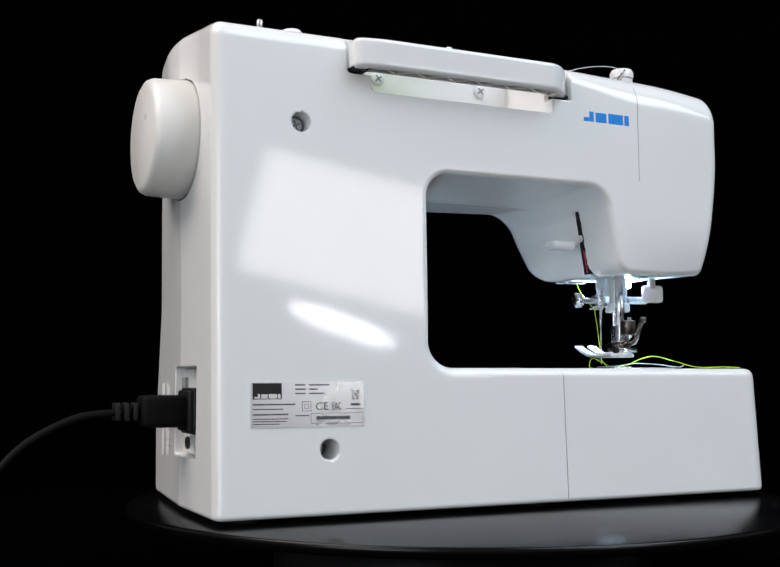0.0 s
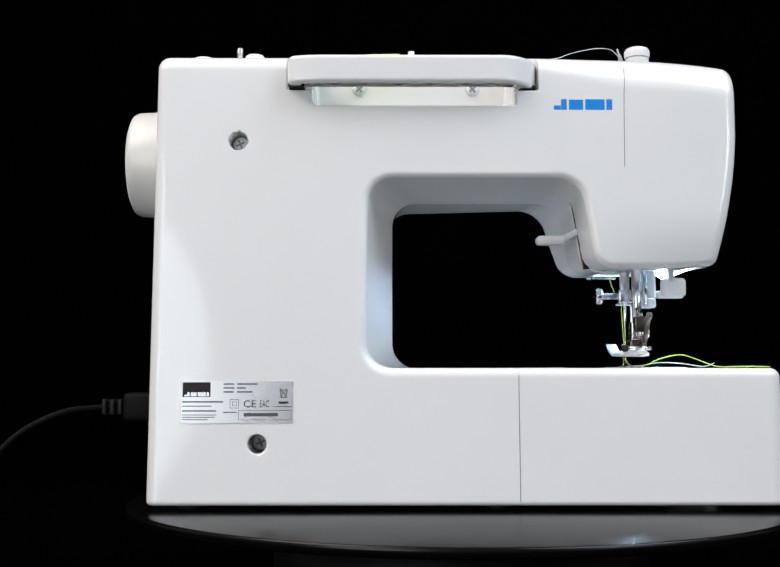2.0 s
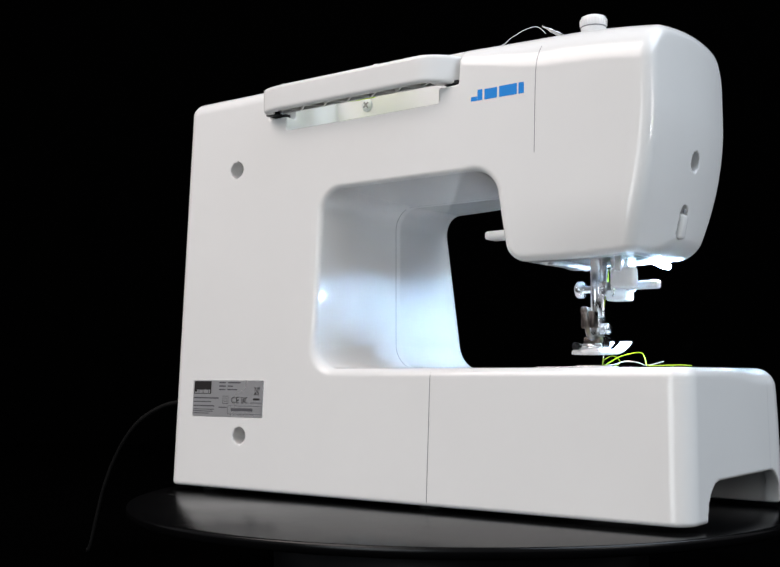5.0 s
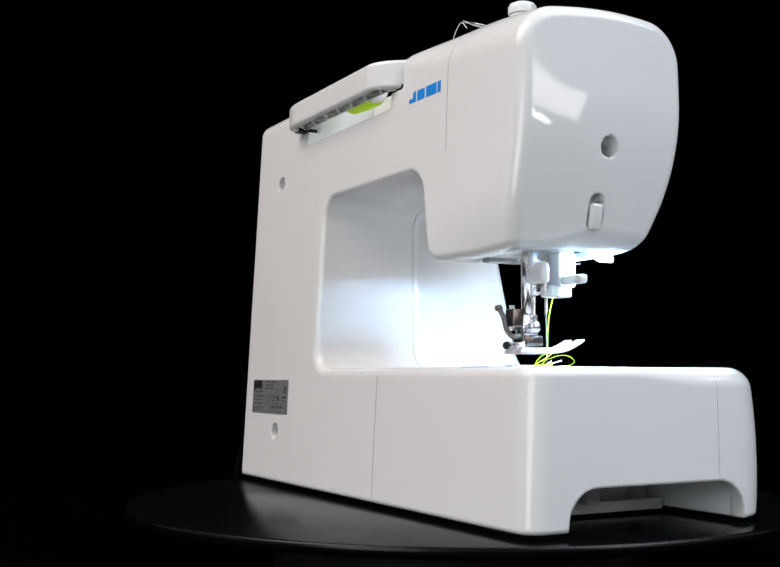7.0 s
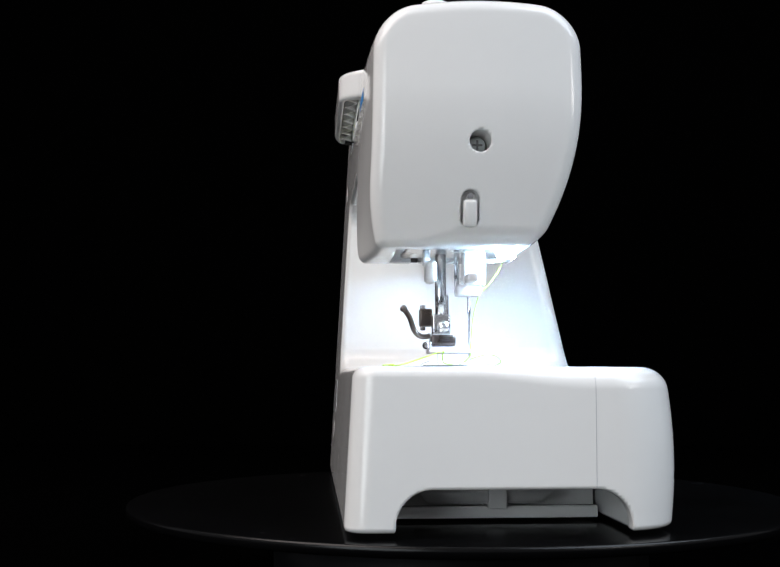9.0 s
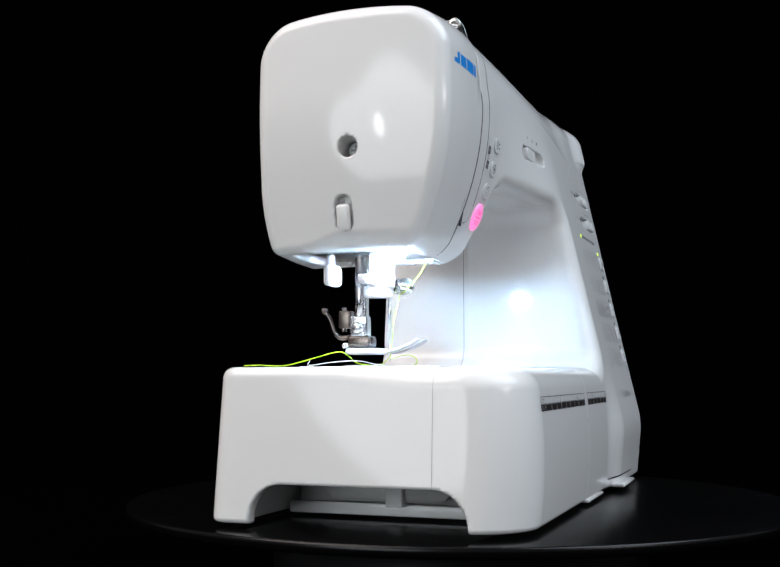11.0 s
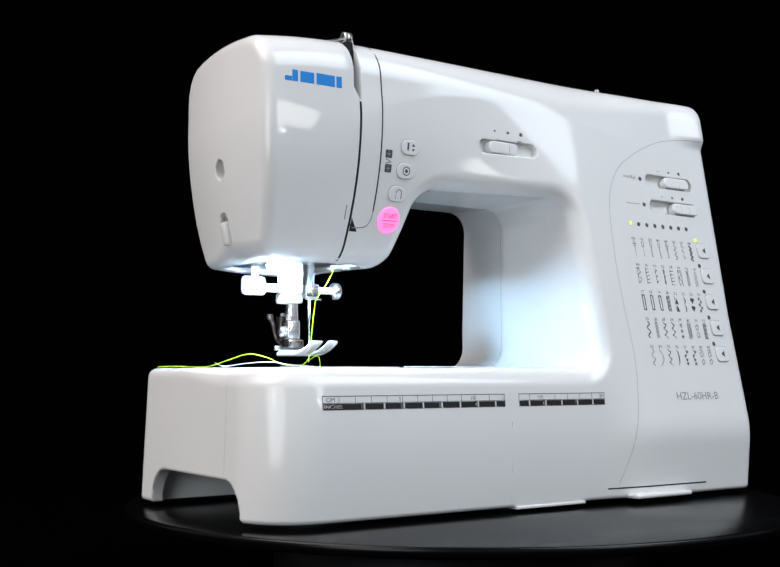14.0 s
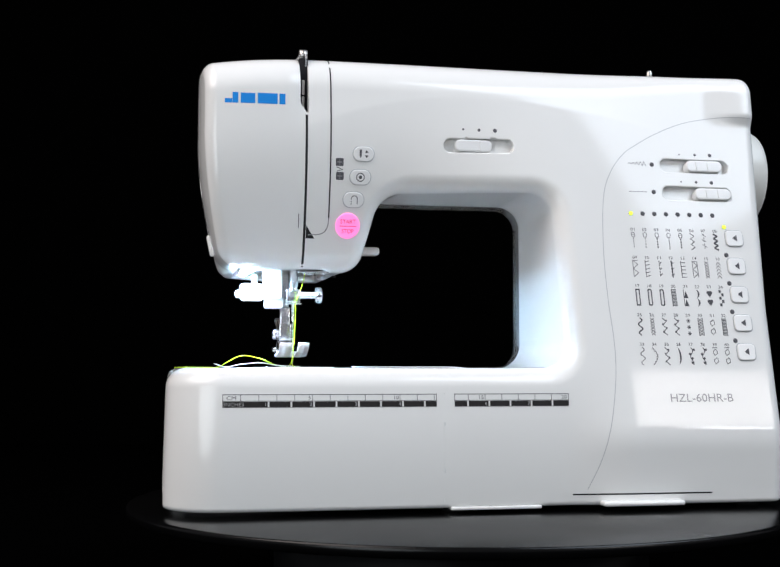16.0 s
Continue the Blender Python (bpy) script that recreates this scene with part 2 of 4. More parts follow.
def shell(x, y, z):
    d = form(x, y, z)
    d = np.maximum(d + np.where(z < 100, 0.1 * step(-28.5, -30, x), 0), np.where(z < 100, -32 - x, -999))
    # carrying handle recess and the open spool well behind it
    d = rint(d, -rbox(x, y, z, (-31, 93), (14, 120), (243, 360), 2.0), 0.6)
    d = rint(d, -rbox(x, y, z, (-45.5, 108.5), (57.5, 120), (252.5, 330), 2.0), 0.6)
    # slider slots and the thread slots in the front
    deep = y - front_y(x, z)
    for x0, x1, z0 in ((-21, 22.8, 221.6), (118.6, 165, 212.3), (118, 164.5, 193.8)):
        capsule = np.hypot(np.maximum(0, np.abs(x - (x0 + x1) / 2) - (x1 - x0) / 2 + 4.4), z - z0) - 4.4
        d = rint(d, -np.maximum(capsule, deep - 4.5), 0.4)
    wide = np.maximum(np.maximum(slab(x, -109.8, -104.9), 238 + np.maximum(0, -105 - x) * 1.6 - z), deep - 22)
    d = rint(d, -wide, 0.3)
    # screw wells
    for cx, cz in ((137.3, 220.5), (123.2, 39)):
        d = rint(d, -np.maximum(hole(x, z, cx, cz, 5.6), 52 - y), 0.5)
    d = rint(d, -np.maximum(np.hypot(y - 10.5, z - 199.8) - 5.6, x + 150), 0.5)
    # recess round the thread cutter
    pocket = np.hypot(y - 15.2, np.maximum(0, np.abs(z - 165.5) - 4.5)) - 4.9
    d = rint(d, -np.maximum(pocket, x + 157.2), 0.6)
    # handwheel seat and mains inlet at the end
    d = rint(d, -np.maximum(np.hypot(y - 8, z - 217) - 35.5, 184.5 - x), 0.4)
    d = rint(d, -rbox(x, y, z, (178, 200), (-10, 42), (33, 84), 2.0), 0.6)
    # presser lifter slot in the side of the head
    d = rint(d, -rbox(x, y, z, (-110, -60), (35, 39.5), (135, 187), 0.6), 0.4)
    # hollow under the head
    return rint(d, -rbox(x, y, z, (-146, -90), (-15, 52), (120, 150.5), 3.0), 1.0)


def table_box(x, y, z):
    d = np.maximum(form(x, y, z), x + 30.4)
    d = np.maximum(d, z - 100)
    arch = rint(slab(y, -60, 56), z - 24, 18.0)
    d = rint(d, -np.maximum(arch, x + 150), 0.8)
    return rint(d, -rbox(x, y, z, (-181, -100), (-62, 64), (-20, 55), 6.0), 0.8)


body = skin("body", shell, (-172.3, -100, 1), (194, 86, 283), 1.3, WHITE, machine)
bed = skin("extension_table", table_box, (-194, -96, 1), (-29, 86, 86), 1.5, WHITE, machine, "white removable extension table with arched end")


def handle_bow(x):
    """The outer face of the handle, which bends in at its ends."""
    return 80 - 17 * (np.maximum(0, -22 - x) / 22) ** 2 - 4 * (np.maximum(0, x - 85) / 23) ** 2


def grip(x, y, z):
    bow = handle_bow(x)
    d = rint(rint(slab(x, -44.5, 107.5), np.maximum(bow - 14 - y, y - bow), 4.5), slab(z, 254, 271.5), 2.8)
    return rint(d, -np.maximum(rint(slab(x, -30, 99), z - 261, 1.5), np.abs(y - bow + 7.9) - 4.3), 0.5)


handle = skin("carrying_handle", grip, (-47, 52, 252), (110, 81, 274), 1.0, WHITE, machine, "white folding carry handle")

# handwheel
turn = Matrix.Translation((0, 8, 217)) @ Matrix.Rotation(math.pi / 2, 4, "Y")
part("handwheel", lathe([(0, 180), (30, 180), (34.5, 187), (35, 189), (34, 208.5), (32.5, 211.5), (29.5, 213), (0, 213.7)], turn, 72), IVORY, machine, "ivory plastic handwheel")

# ---- prints, keys and marks laid on the machine's skin ----
from mathutils.bvhtree import BVHTree


def surface_tree():
    verts, polys, base = [], [], 0
    for ob in (body, bed):
        verts += [v.co * 1000 for v in ob.data.vertices]
        polys += [[base + i for i in p.vertices] for p in ob.data.polygons]
        base = len(verts)
    return BVHTree.FromPolygons(verts, polys)


TREE = surface_tree()
SIDES = {"front": lambda u, v: ((u, -200, v), (0, 1, 0)), "back": lambda u, v: ((u, 200, v), (0, -1, 0)),
         "end": lambda u, v: ((-300, u, v), (1, 0, 0)), "top": lambda u, v: ((u, v, 400), (0, 0, -1)), "inner": lambda u, v: ((0, u, v), (1, 0, 0)), "roof": lambda u, v: ((u, v, 140), (0, 0, 1)), "wheel": lambda u, v: ((300, u, v), (-1, 0, 0))}


def cast(side, u, v):
    o, d = SIDES[side](u, v)
    hit, normal, _, _ = TREE.ray_cast(Vector(o), Vector(d))
    if hit is None:
        hit, normal = Vector(o) + Vector(d) * 150, -Vector(d)
    if normal.dot(Vector(d)) > 0:
        normal = -normal
    return hit, normal


def lay(name, polys, side, mat, parent, label="", lift=0.12, thick=0.0, soft=0.0):
    """Flat shapes (lists of u, v in millimetres) laid on the skin; thick: raised by so much, its rim softened by soft."""
    bm = bmesh.new()
    for poly in polys:
        if not thick:
            ring = []
            for u, v in poly:
                p, n = cast(side, u, v)
                ring.append(bm.verts.new((p + n * lift) * MM))
            bm.faces.new(ring)
            continue
        cu, cv = sum(p[0] for p in poly) / len(poly), sum(p[1] for p in poly) / len(poly)
        rings = []
        for h, shrink in ((-0.8, 0), (thick - soft, 0), (thick - soft * 0.3, soft * 0.3), (thick, soft)):
            ring = []
            for u, v in poly:
                p, n = cast(side, u, v)
                w = Vector((cu - u, cv - v))
                w = w.normalized() * shrink if w.length else w
                q, n2 = cast(side, u + w.x, v + w.y)
                ring.append(bm.verts.new((q + n * h) * MM))
            rings.append(ring)
        for a, b in zip(rings, rings[1:]):
            for k in range(len(a)):
                bm.faces.new((a[k], a[(k + 1) % len(a)], b[(k + 1) % len(b)], b[k]))
        bm.faces.new(rings[-1])
    if not thick:
        bmesh.ops.remove_doubles(bm, verts=bm.verts, dist=2e-6)
    bmesh.ops.recalc_face_normals(bm, faces=bm.faces)
    return part(name, bm, mat, parent, label, False)


def disc(u, v, r, steps=20, ru=None):
    return [(u + (ru or r) * math.cos(6.28318531 * k / steps), v + r * math.sin(6.28318531 * k / steps)) for k in range(steps)]


def rect(u0, v0, u1, v1):
    return [(u0, v0), (u1, v0), (u1, v1), (u0, v1)]


def pad(u, v, w, h, r, steps=5):
    out = []
    for cx, cy, a in ((w / 2 - r, h / 2 - r, 0), (-w / 2 + r, h / 2 - r, 90), (-w / 2 + r, -h / 2 + r, 180), (w / 2 - r, -h / 2 + r, 270)):
        out += [(u + cx + r * math.cos(radians(a + 90 * k / steps)), v + cy + r * math.sin(radians(a + 90 * k / steps))) for k in range(steps + 1)]
    return out


def stroke(points, w, fine=0.0):
    """A line of width w as quads; fine: the longest step along it."""
    pts = [Vector(p) for p in points]
    if fine:
        more = []
        for a, b in zip(pts, pts[1:]):
            n = max(1, int((b - a).length / fine))
            more += [a.lerp(b, k / n) for k in range(n)]
        pts = more + [pts[-1]]
    out = []
    for a, b in zip(pts, pts[1:]):
        t = (b - a).normalized()
        n, t = Vector((-t.y, t.x)) * w / 2, t * (w * 0.2 if w < 1 else 0)
        out.append([tuple(a - t + n), tuple(b + t + n), tuple(b + t - n), tuple(a - t - n)])
    return out


def curve_through(points, n=6):
    pts = [Vector(p) for p in points]
    out = []
    for k in range(len(pts) - 1):
        a, b, c, d = pts[max(k - 1, 0)], pts[k], pts[k + 1], pts[min(k + 2, len(pts) - 1)]
        for q in range(n):
            u = q / n
            out.append(tuple(0.5 * (2 * b + (c - a) * u + (2 * a - 5 * b + 4 * c - d) * u * u + (3 * b - a - 3 * c + d) * u ** 3)))
    return out + [tuple(pts[-1])]


def words(text, u, v, height, width=0.0, mirror=False):
    """Letters from the lower left corner u, v; width: the whole line's length."""
    data = bpy.data.curves.new("letters", "FONT")
    data.body, data.size, data.resolution_u = text, height * 1.37, 3
    ob = bpy.data.objects.new("letters", data)
    scene.collection.objects.link(ob)
    mesh = bpy.data.meshes.new_from_object(ob.evaluated_get(bpy.context.evaluated_depsgraph_get()))
    co = [(p.co.x, p.co.y) for p in mesh.vertices]
    span = max(c[0] for c in co)
    f = width / span if width else 1.0
    out = [[(u + (-1 if mirror else 1) * co[i][0] * f, v + co[i][1]) for i in p.vertices] for p in mesh.polygons]
    bpy.data.meshes.remove(mesh)
    bpy.data.objects.remove(ob)
    bpy.data.curves.remove(data)
    return out


def maker_mark(u, v, w, h, mirror=False):
    """Plain blue blocks in place of the maker's lettering."""
    s = -1 if mirror else 1
    shapes = [rect(0, 0, 0.12, 0.4), rect(0.125, 0, 0.22, 1), rect(0.26, 0, 0.5, 0.96), rect(0.54, 0, 0.87, 1), rect(0.9, 0, 1, 1)]
    return [[(u + s * a * w, v + b * h) for a, b in poly] for poly in shapes]


# seams
panel_line = curve_through([(184, 246.5), (170, 246.8), (154.7, 245.3), (136.8, 241.4), (118.8, 234.1), (104.3, 226), (93.3, 218.2), (83.6, 205.2), (77.8, 188.7), (74.4, 156.6), (74, 125.5), (75.1, 98.3), (73.8, 77.5), (68.9, 51.4), (62.6, 29.9), (54.6, 13)])
lay("panel_seam", stroke(panel_line, 0.4, 2), "front", RIM, machine, lift=0.06)
lay("cover_seam", stroke([(-98.7, 267.7), (-97.5, 250), (-97.2, 233), (-96.9, 205)], 0.45, 2), "back", GROOVE, machine, lift=0.06)
lay("table_seam", stroke([(-30.4, 6), (-30.4, 81)], 0.5, 2), "back", GROOVE, machine, lift=0.06)
lay("lid_seam", stroke([(-42.8, 82), (-42.3, 24.5)], 0.32, 2), "end", RIM, bed, lift=0.06)
lay("slot_curve", stroke(curve_through([(-91.2, 176), (-91.6, 171), (-94, 167.2), (-98, 166), (-103.5, 165.8)]), 0.6, 1), "front", GROOVE, machine, lift=0.06)

# narrow slots are not carved: dark strips carry the shade in them
lay("thread_slot", stroke([(-106.2, 246), (-106.0, 200), (-105.8, 147)], 1.5, 2), "front", VOID, machine, "narrow dark thread slot", lift=0.06)
lay("thread_slot", stroke([(-91.2, 270), (-91.2, 176)], 0.9, 2), "front", VOID, machine, "narrow dark thread slot", lift=0.06)
lay("thread_slot", stroke([(-91.2, -34), (-91.2, -8)], 0.9, 2), "top", VOID, machine, lift=0.06)
# flat dark triangle for the shade in the corner opening
lay("slot_gap", [[(-104.9, 171.5), (-104.9, 163.6), (-99.4, 163.6)]], "front", VOID, machine, "small dark corner gap", lift=0.08)
lay("guide_tick", stroke([(-109.9, 178), (-109.6, 170)], 0.5), "front", INK, machine)
lay("maker_mark", maker_mark(-155.8, 243.6, 36.5, 6.6), "front", BLUE, machine, "blue printed maker's mark")
lay("maker_mark", maker_mark(-54.4, 240.4, 35.7, 6.6, True), "back", BLUE, machine, "blue printed maker's mark")

SEAM_Y = 9.0
lay("shell_seam", stroke(curve_through([(SEAM_Y, 84.6), (SEAM_Y, 95), (SEAM_Y, 110), (SEAM_Y, 150), (SEAM_Y, 176), (SEAM_Y, 184), (SEAM_Y, 189), (SEAM_Y, 191)]), 0.4, 2), "inner", GROOVE, machine, lift=0.05)
lay("shell_seam", stroke([(33, SEAM_Y), (-48, SEAM_Y)], 0.4, 2), "roof", GROOVE, machine, lift=0.05)

# dark block in the thread slot, in place of the shade inside it
part("slot_shade", box((-110, -104.6), (-36, -26), (236, 276), 0.4), VOID, machine)
part("take_up_lever", box((-108.4, -106.6), (-37, -33), (238, 262), 0.6), STEEL, machine)
part("lever_hole", lathe([(0, -109.2), (1.6, -109.2), (1.6, -106), (0, -106)], Matrix.Translation((0, -35.5, 252)) @ Matrix.Rotation(math.pi / 2, 4, "Y"), 14), BLACK, machine)

# small keys on the head
for (u, v), kind in zip(((-70.9, 214.9), (-72.6, 200.8), (-76.3, 187.2)), ("needle", "target", "reverse")):
    rim = lay("key_rim", [pad(u, v, 13.6, 9.8, 4.6)], "front", RIM, machine, lift=0.05)
    key = lay("key", [pad(u, v, 12.8, 9.0, 4.3)], "front", MILKY, machine, "white oval key", thick=1.0, soft=0.5)
    if kind == "needle":
        shapes = [rect(u - 2.6, v - 1, u - 1.2, v + 2.6), [(u - 2.6, v - 1), (u - 1.9, v - 2.8), (u - 1.2, v - 1)], [(u + 0.6, v + 0.6), (u + 3, v + 0.6), (u + 1.8, v + 2.4)], [(u + 0.6, v - 0.8), (u + 1.8, v - 2.4), (u + 3, v - 0.8)]]
    elif kind == "target":
        ring = [(u + 2.4 * math.cos(0.2618 * k), v + 2.4 * math.sin(0.2618 * k)) for k in range(25)]
        shapes = stroke(ring, 0.6) + [disc(u, v, 1.1, 12)]
    else:
        arc = [(u - 1.5, v + 0.3)] + [(u + 0.4 + 1.9 * math.cos(math.pi - 0.3 * k), v + 0.6 + 1.9 * math.sin(math.pi - 0.3 * k)) for k in range(11)] + [(u + 2.3, v - 2.4)]
        shapes = stroke(arc, 0.5) + [rect(u - 1.8, v - 1.4, u - 1.2, v - 0.6), rect(u - 1.8, v - 2.8, u - 1.2, v - 2.0)]
    lay("symbol", shapes, "front", INK, key, lift=1.08)
start = lay("start_stop_key", [disc(-79.2, 171.7, 7.7, 36)], "front", GLOW_PINK, machine, "round pink lit start stop key", thick=1.3, soft=0.8)
RED = material("red_plastic", (0.55, 0.01, 0.03), 0.4)
PINKINK = material("dark_pink_print", (0.45, 0.01, 0.12), 0.5)
lay("lettering", words("START", -84.0, 173.2, 2.6, 9.6) + words("STOP", -83.0, 167.6, 2.6, 7.6) + [rect(-84.6, 171.5, -73.8, 171.9)], "front", PINKINK, start, lift=1.42)
lay("needle_symbol", [pad(-85.6, 209.6, 4.8, 4.8, 0.6)], "front", INK, machine)
lay("needle_symbol", [pad(-85.3, 201.2, 4.8, 4.8, 0.6)], "front", INK, machine)
lay("needle_mark", stroke([(-87, 209.6), (-84.2, 209.6)], 0.5) + stroke([(-86.7, 201.2), (-83.9, 201.2)], 0.5) + stroke([(-85.6, 211.4), (-85.6, 207.8)], 0.3) + stroke([(-85.3, 203), (-85.3, 199.4)], 0.3), "front", SILVERINK, machine, lift=0.2)
lay("needle_mark", stroke([(-87.4, 206.6), (-83.6, 205.0), (-87.0, 204.2)], 0.4), "front", INK, machine)

# sliders
for name, x0, x1, z0, ribs in (("speed_slider", -14.2, 9.6, 221.6, (2,)), ("width_slider", 135.7, 160.4, 212.3, (142.5, 150.3)), ("length_slider", 139.4, 164, 193.8, (147, 155))):
    y1, y0 = cast("front", x0 - 2, z0 + 8)[0].y, cast("front", x0 - 2, z0 - 8)[0].y
    lean = Matrix.Translation(((x0 + x1) / 2, (y0 + y1) / 2, z0)) @ Matrix.Rotation(math.atan2(y0 - y1, 16), 4, "X")
    bm = bmesh.new()
    rings = [[bm.verts.new((lean @ Vector((u, depth, v))) * MM) for u, v in pad(0, 0, x1 - x0 - 2 * inset, 7.6 - 2 * inset, 3.6 - inset)] for depth, inset in ((3.8, 0), (-0.6, 0), (-1.1, 0.25), (-1.3, 0.9))]
    for p, q in zip(rings, rings[1:]):
        for k in range(len(p)):
            bm.faces.new((p[k], p[(k + 1) % len(p)], q[(k + 1) % len(q)], q[k]))
    bm.faces.new(rings[-1])
    bmesh.ops.recalc_face_normals(bm, faces=bm.faces)
    knob = part(name, bm, MILKY, machine, "white sliding knob in a slot", False)
    for r in ribs:
        part("rib", box((r - (x0 + x1) / 2 - 0.3, r - (x0 + x1) / 2 + 0.3), (-1.7, -1.1), (-2.8, 2.8), 0.15, lean), MILKY, knob)
dots = [(-8.7, 232, 0.7), (1.3, 231.7, 1.0), (11.4, 231.6, 1.3), (132.3, 220.1, 0.5), (143, 220.1, 0.9), (153.3, 220.2, 1.25), (131.3, 201.6, 0.5), (141.5, 201.6, 0.9), (152, 201.6, 1.25)]
for u, v, r in dots:
    lay("size_dot", [disc(u, v, r, 14)], "front", INK, machine)
zig = [(96.7 + 1.2 * k, 213.0 + (0.35 + 0.13 * k) * (1 if k % 2 else -1)) for k in range(11)]
lay("stitch_symbol", stroke(zig, 0.35), "front", INK, machine)
lay("stitch_symbol", [rect(95.2 + 2.6 * k, 194.0, 97.2 + 2.6 * k, 194.4) for k in range(5)], "front", INK, machine)


def indicator(u, v, lit):
    ob = lay("indicator_rim", [disc(u, v, 1.55, 16)], "front", GROOVE, machine, lift=0.05)
    lay("indicator", [disc(u, v, 1.3, 16)], "front", GLOW_YELLOW if lit else INK, ob, "lit yellow indicator" if lit else "unlit dark indicator", lift=0.0, thick=0.5, soft=0.4)


for k in range(8):
    indicator(94.9 + 7.81 * k, 179.8, k == 0)
indicator(156.4, 172.3, True)
for u, v in ((112.8, 212.6), (111.9, 194.3), (155.4, 154.1), (154.8, 136), (154.1, 118.1), (153.5, 100.2)):
    indicator(u, v, False)

# stitch chart: five rows of eight symbols with their numbers
def symbol(n, u, v):
    """The stitch pattern number n in a strip 4 wide and 10.5 high about u, v."""
    top, low = v + 5, v - 5.5
    zz = lambda w, k, q=0.45: stroke([(u + w * (1 if i % 2 else -1), top - (top - low) * i / k) for i in range(k + 1)], q)
    dash = lambda x, k, q=0.4, gap=0.45: [rect(x - q / 2, top - (top - low) * (i + 1 - gap) / k, x + q / 2, top - (top - low) * i / k) for i in range(k)]
    loop = stroke([(u + 1.2 * math.cos(0.628 * i), top - 1.6 + 1.6 * math.sin(0.628 * i)) for i in range(11)], 0.35)
    if n <= 5:
        lower = [[(a, b - 0.0) for a, b in poly] for poly in dash(u, 6, 0.4 + 0.45 * (n == 3 or n == 5), 0.4)[2:]]
        return loop + lower + (stroke([(u, top - 3), (u, low)], 0.4) if n == 4 else []) + (stroke([(u - 1.2, top - 1.6), (u + 1.2, top - 1.6)], 0.3) if n in (1, 5) else [])
    if n == 6:
        return zz(1.3, 6)
    if n == 7:
        return zz(1.3, 6, 0.35)[::2] + dash(u, 5, 0.3)
    if n == 8:
        return zz(1.4, 7, 1.0)
    if n in (9, 14):
        return zz(1.5, 4, 0.35) + stroke([(u - 1.6, top), (u - 1.6, low)], 0.35) + (stroke([(u + 1.6, top), (u + 1.6, low)], 0.35) if n == 14 else []) + [rect(u - 1.6, top - 0.3, u + 1.6, top)]
    if n in (10, 13):
        return stroke([(u - 1.4, top), (u - 1.4, low)], 0.4) + [q for i in range(5) for q in stroke([(u - 1.4, top - 2.3 * i - 1), (u + 1.4, top - 2.3 * i - (0.2 if n == 10 else 1))], 0.4)]
    if n in (11, 12):
        return dash(u, 5, 0.5, 0.3) + [q for i in range(3) for q in stroke([(u, top - 2 - 3.6 * i), (u + 1.5, top - 1 - 3.6 * i)], 0.5)] + (stroke([(u + 0.4, top), (u + 0.4, low)], 0.5) if n == 12 else [])
    if n in (15, 26, 30):
        return zz(1.3, 6, 0.35) + stroke([(u - 1.3 * (1 if i % 2 else -1), top - (top - low) * i / 6) for i in range(7)], 0.35) + (stroke([(u - 1.5, top), (u - 1.5, low)], 0.35) + stroke([(u + 1.5, top), (u + 1.5, low)], 0.35) if n == 30 else [])
    if n == 16:
        return [q for i in range(5) for q in stroke([(u - 1.5, low + 2.1 * i), (u, low + 2.1 * i + 1.8), (u + 1.5, low + 2.1 * i)], 0.35)]
    if n in (17, 18, 19):
        r = 0.15 if n == 17 else 1.0
        ring = pad(u, v - 0.2, 2.8, 10.4, r)
        inner = pad(u, v - 0.2, 1.4, 8.8, min(r, 0.6))
        return [[ring[i], ring[(i + 1) % len(ring)], inner[(i + 1) % len(inner)], inner[i]] for i in range(len(ring))]
    if n in (20, 32):
        return [rect(u - 1.6, top - 0.9 * i - 0.5, u + 1.6, top - 0.9 * i) for i in range(12)] + stroke([(u - 1.4, top), (u - 1.4, low)], 0.4)
    if n == 21:
        return [[(u - 1.5, v - 0.4), (u + 1.5, v - 0.4), (u, v + 4)], [(u - 1.5, low), (u + 1.5, low), (u, v - 1)]] + [rect(u - 1.6, low, u - 1.2, top)]
    if n in (22, 36):
        moon = lambda c, r: [(u - 1.2 + 2.4 * math.sin(math.pi * i / 8), c + r * math.cos(math.pi * i / 8)) for i in range(9)] + [(u - 1.2 + 1.3 * math.sin(math.pi * i / 8), c + r * math.cos(math.pi * i / 8)) for i in range(7, 0, -1)]
        return [moon(v + 2.4, 2.6), moon(v - 3, 2.6)] if n == 22 else [moon(v - 0.2, 5.2)]
    if n == 23:
        return [q for c in (v + 2.4, v - 3) for q in ([disc(u - 0.8, c + 0.8, 1.1, 10), disc(u + 0.8, c + 0.8, 1.1, 10), [(u - 1.8, c + 0.4), (u, c - 2.2), (u + 1.8, c + 0.4)]])]
    if n == 24:
        return [rect(u - 1.6 + 1.6 * (i % 2), top - 2.1 * i - 1.9, u - 0.1 + 1.6 * (i % 2), top - 2.1 * i) for i in range(5)]
    if n in (25, 33):
        return stroke([(u + 1.3 * math.sin(i * 0.7), top - (top - low) * i / 18) for i in range(19)], 0.8 if n == 25 else 0.45)
    if n in (27, 28, 35):
        return zz(1.2, 5, 0.5) + [disc(u + 1.1 * (-1) ** i, top - 1.5 - 2.3 * i, 0.6, 8) for i in range(4)]
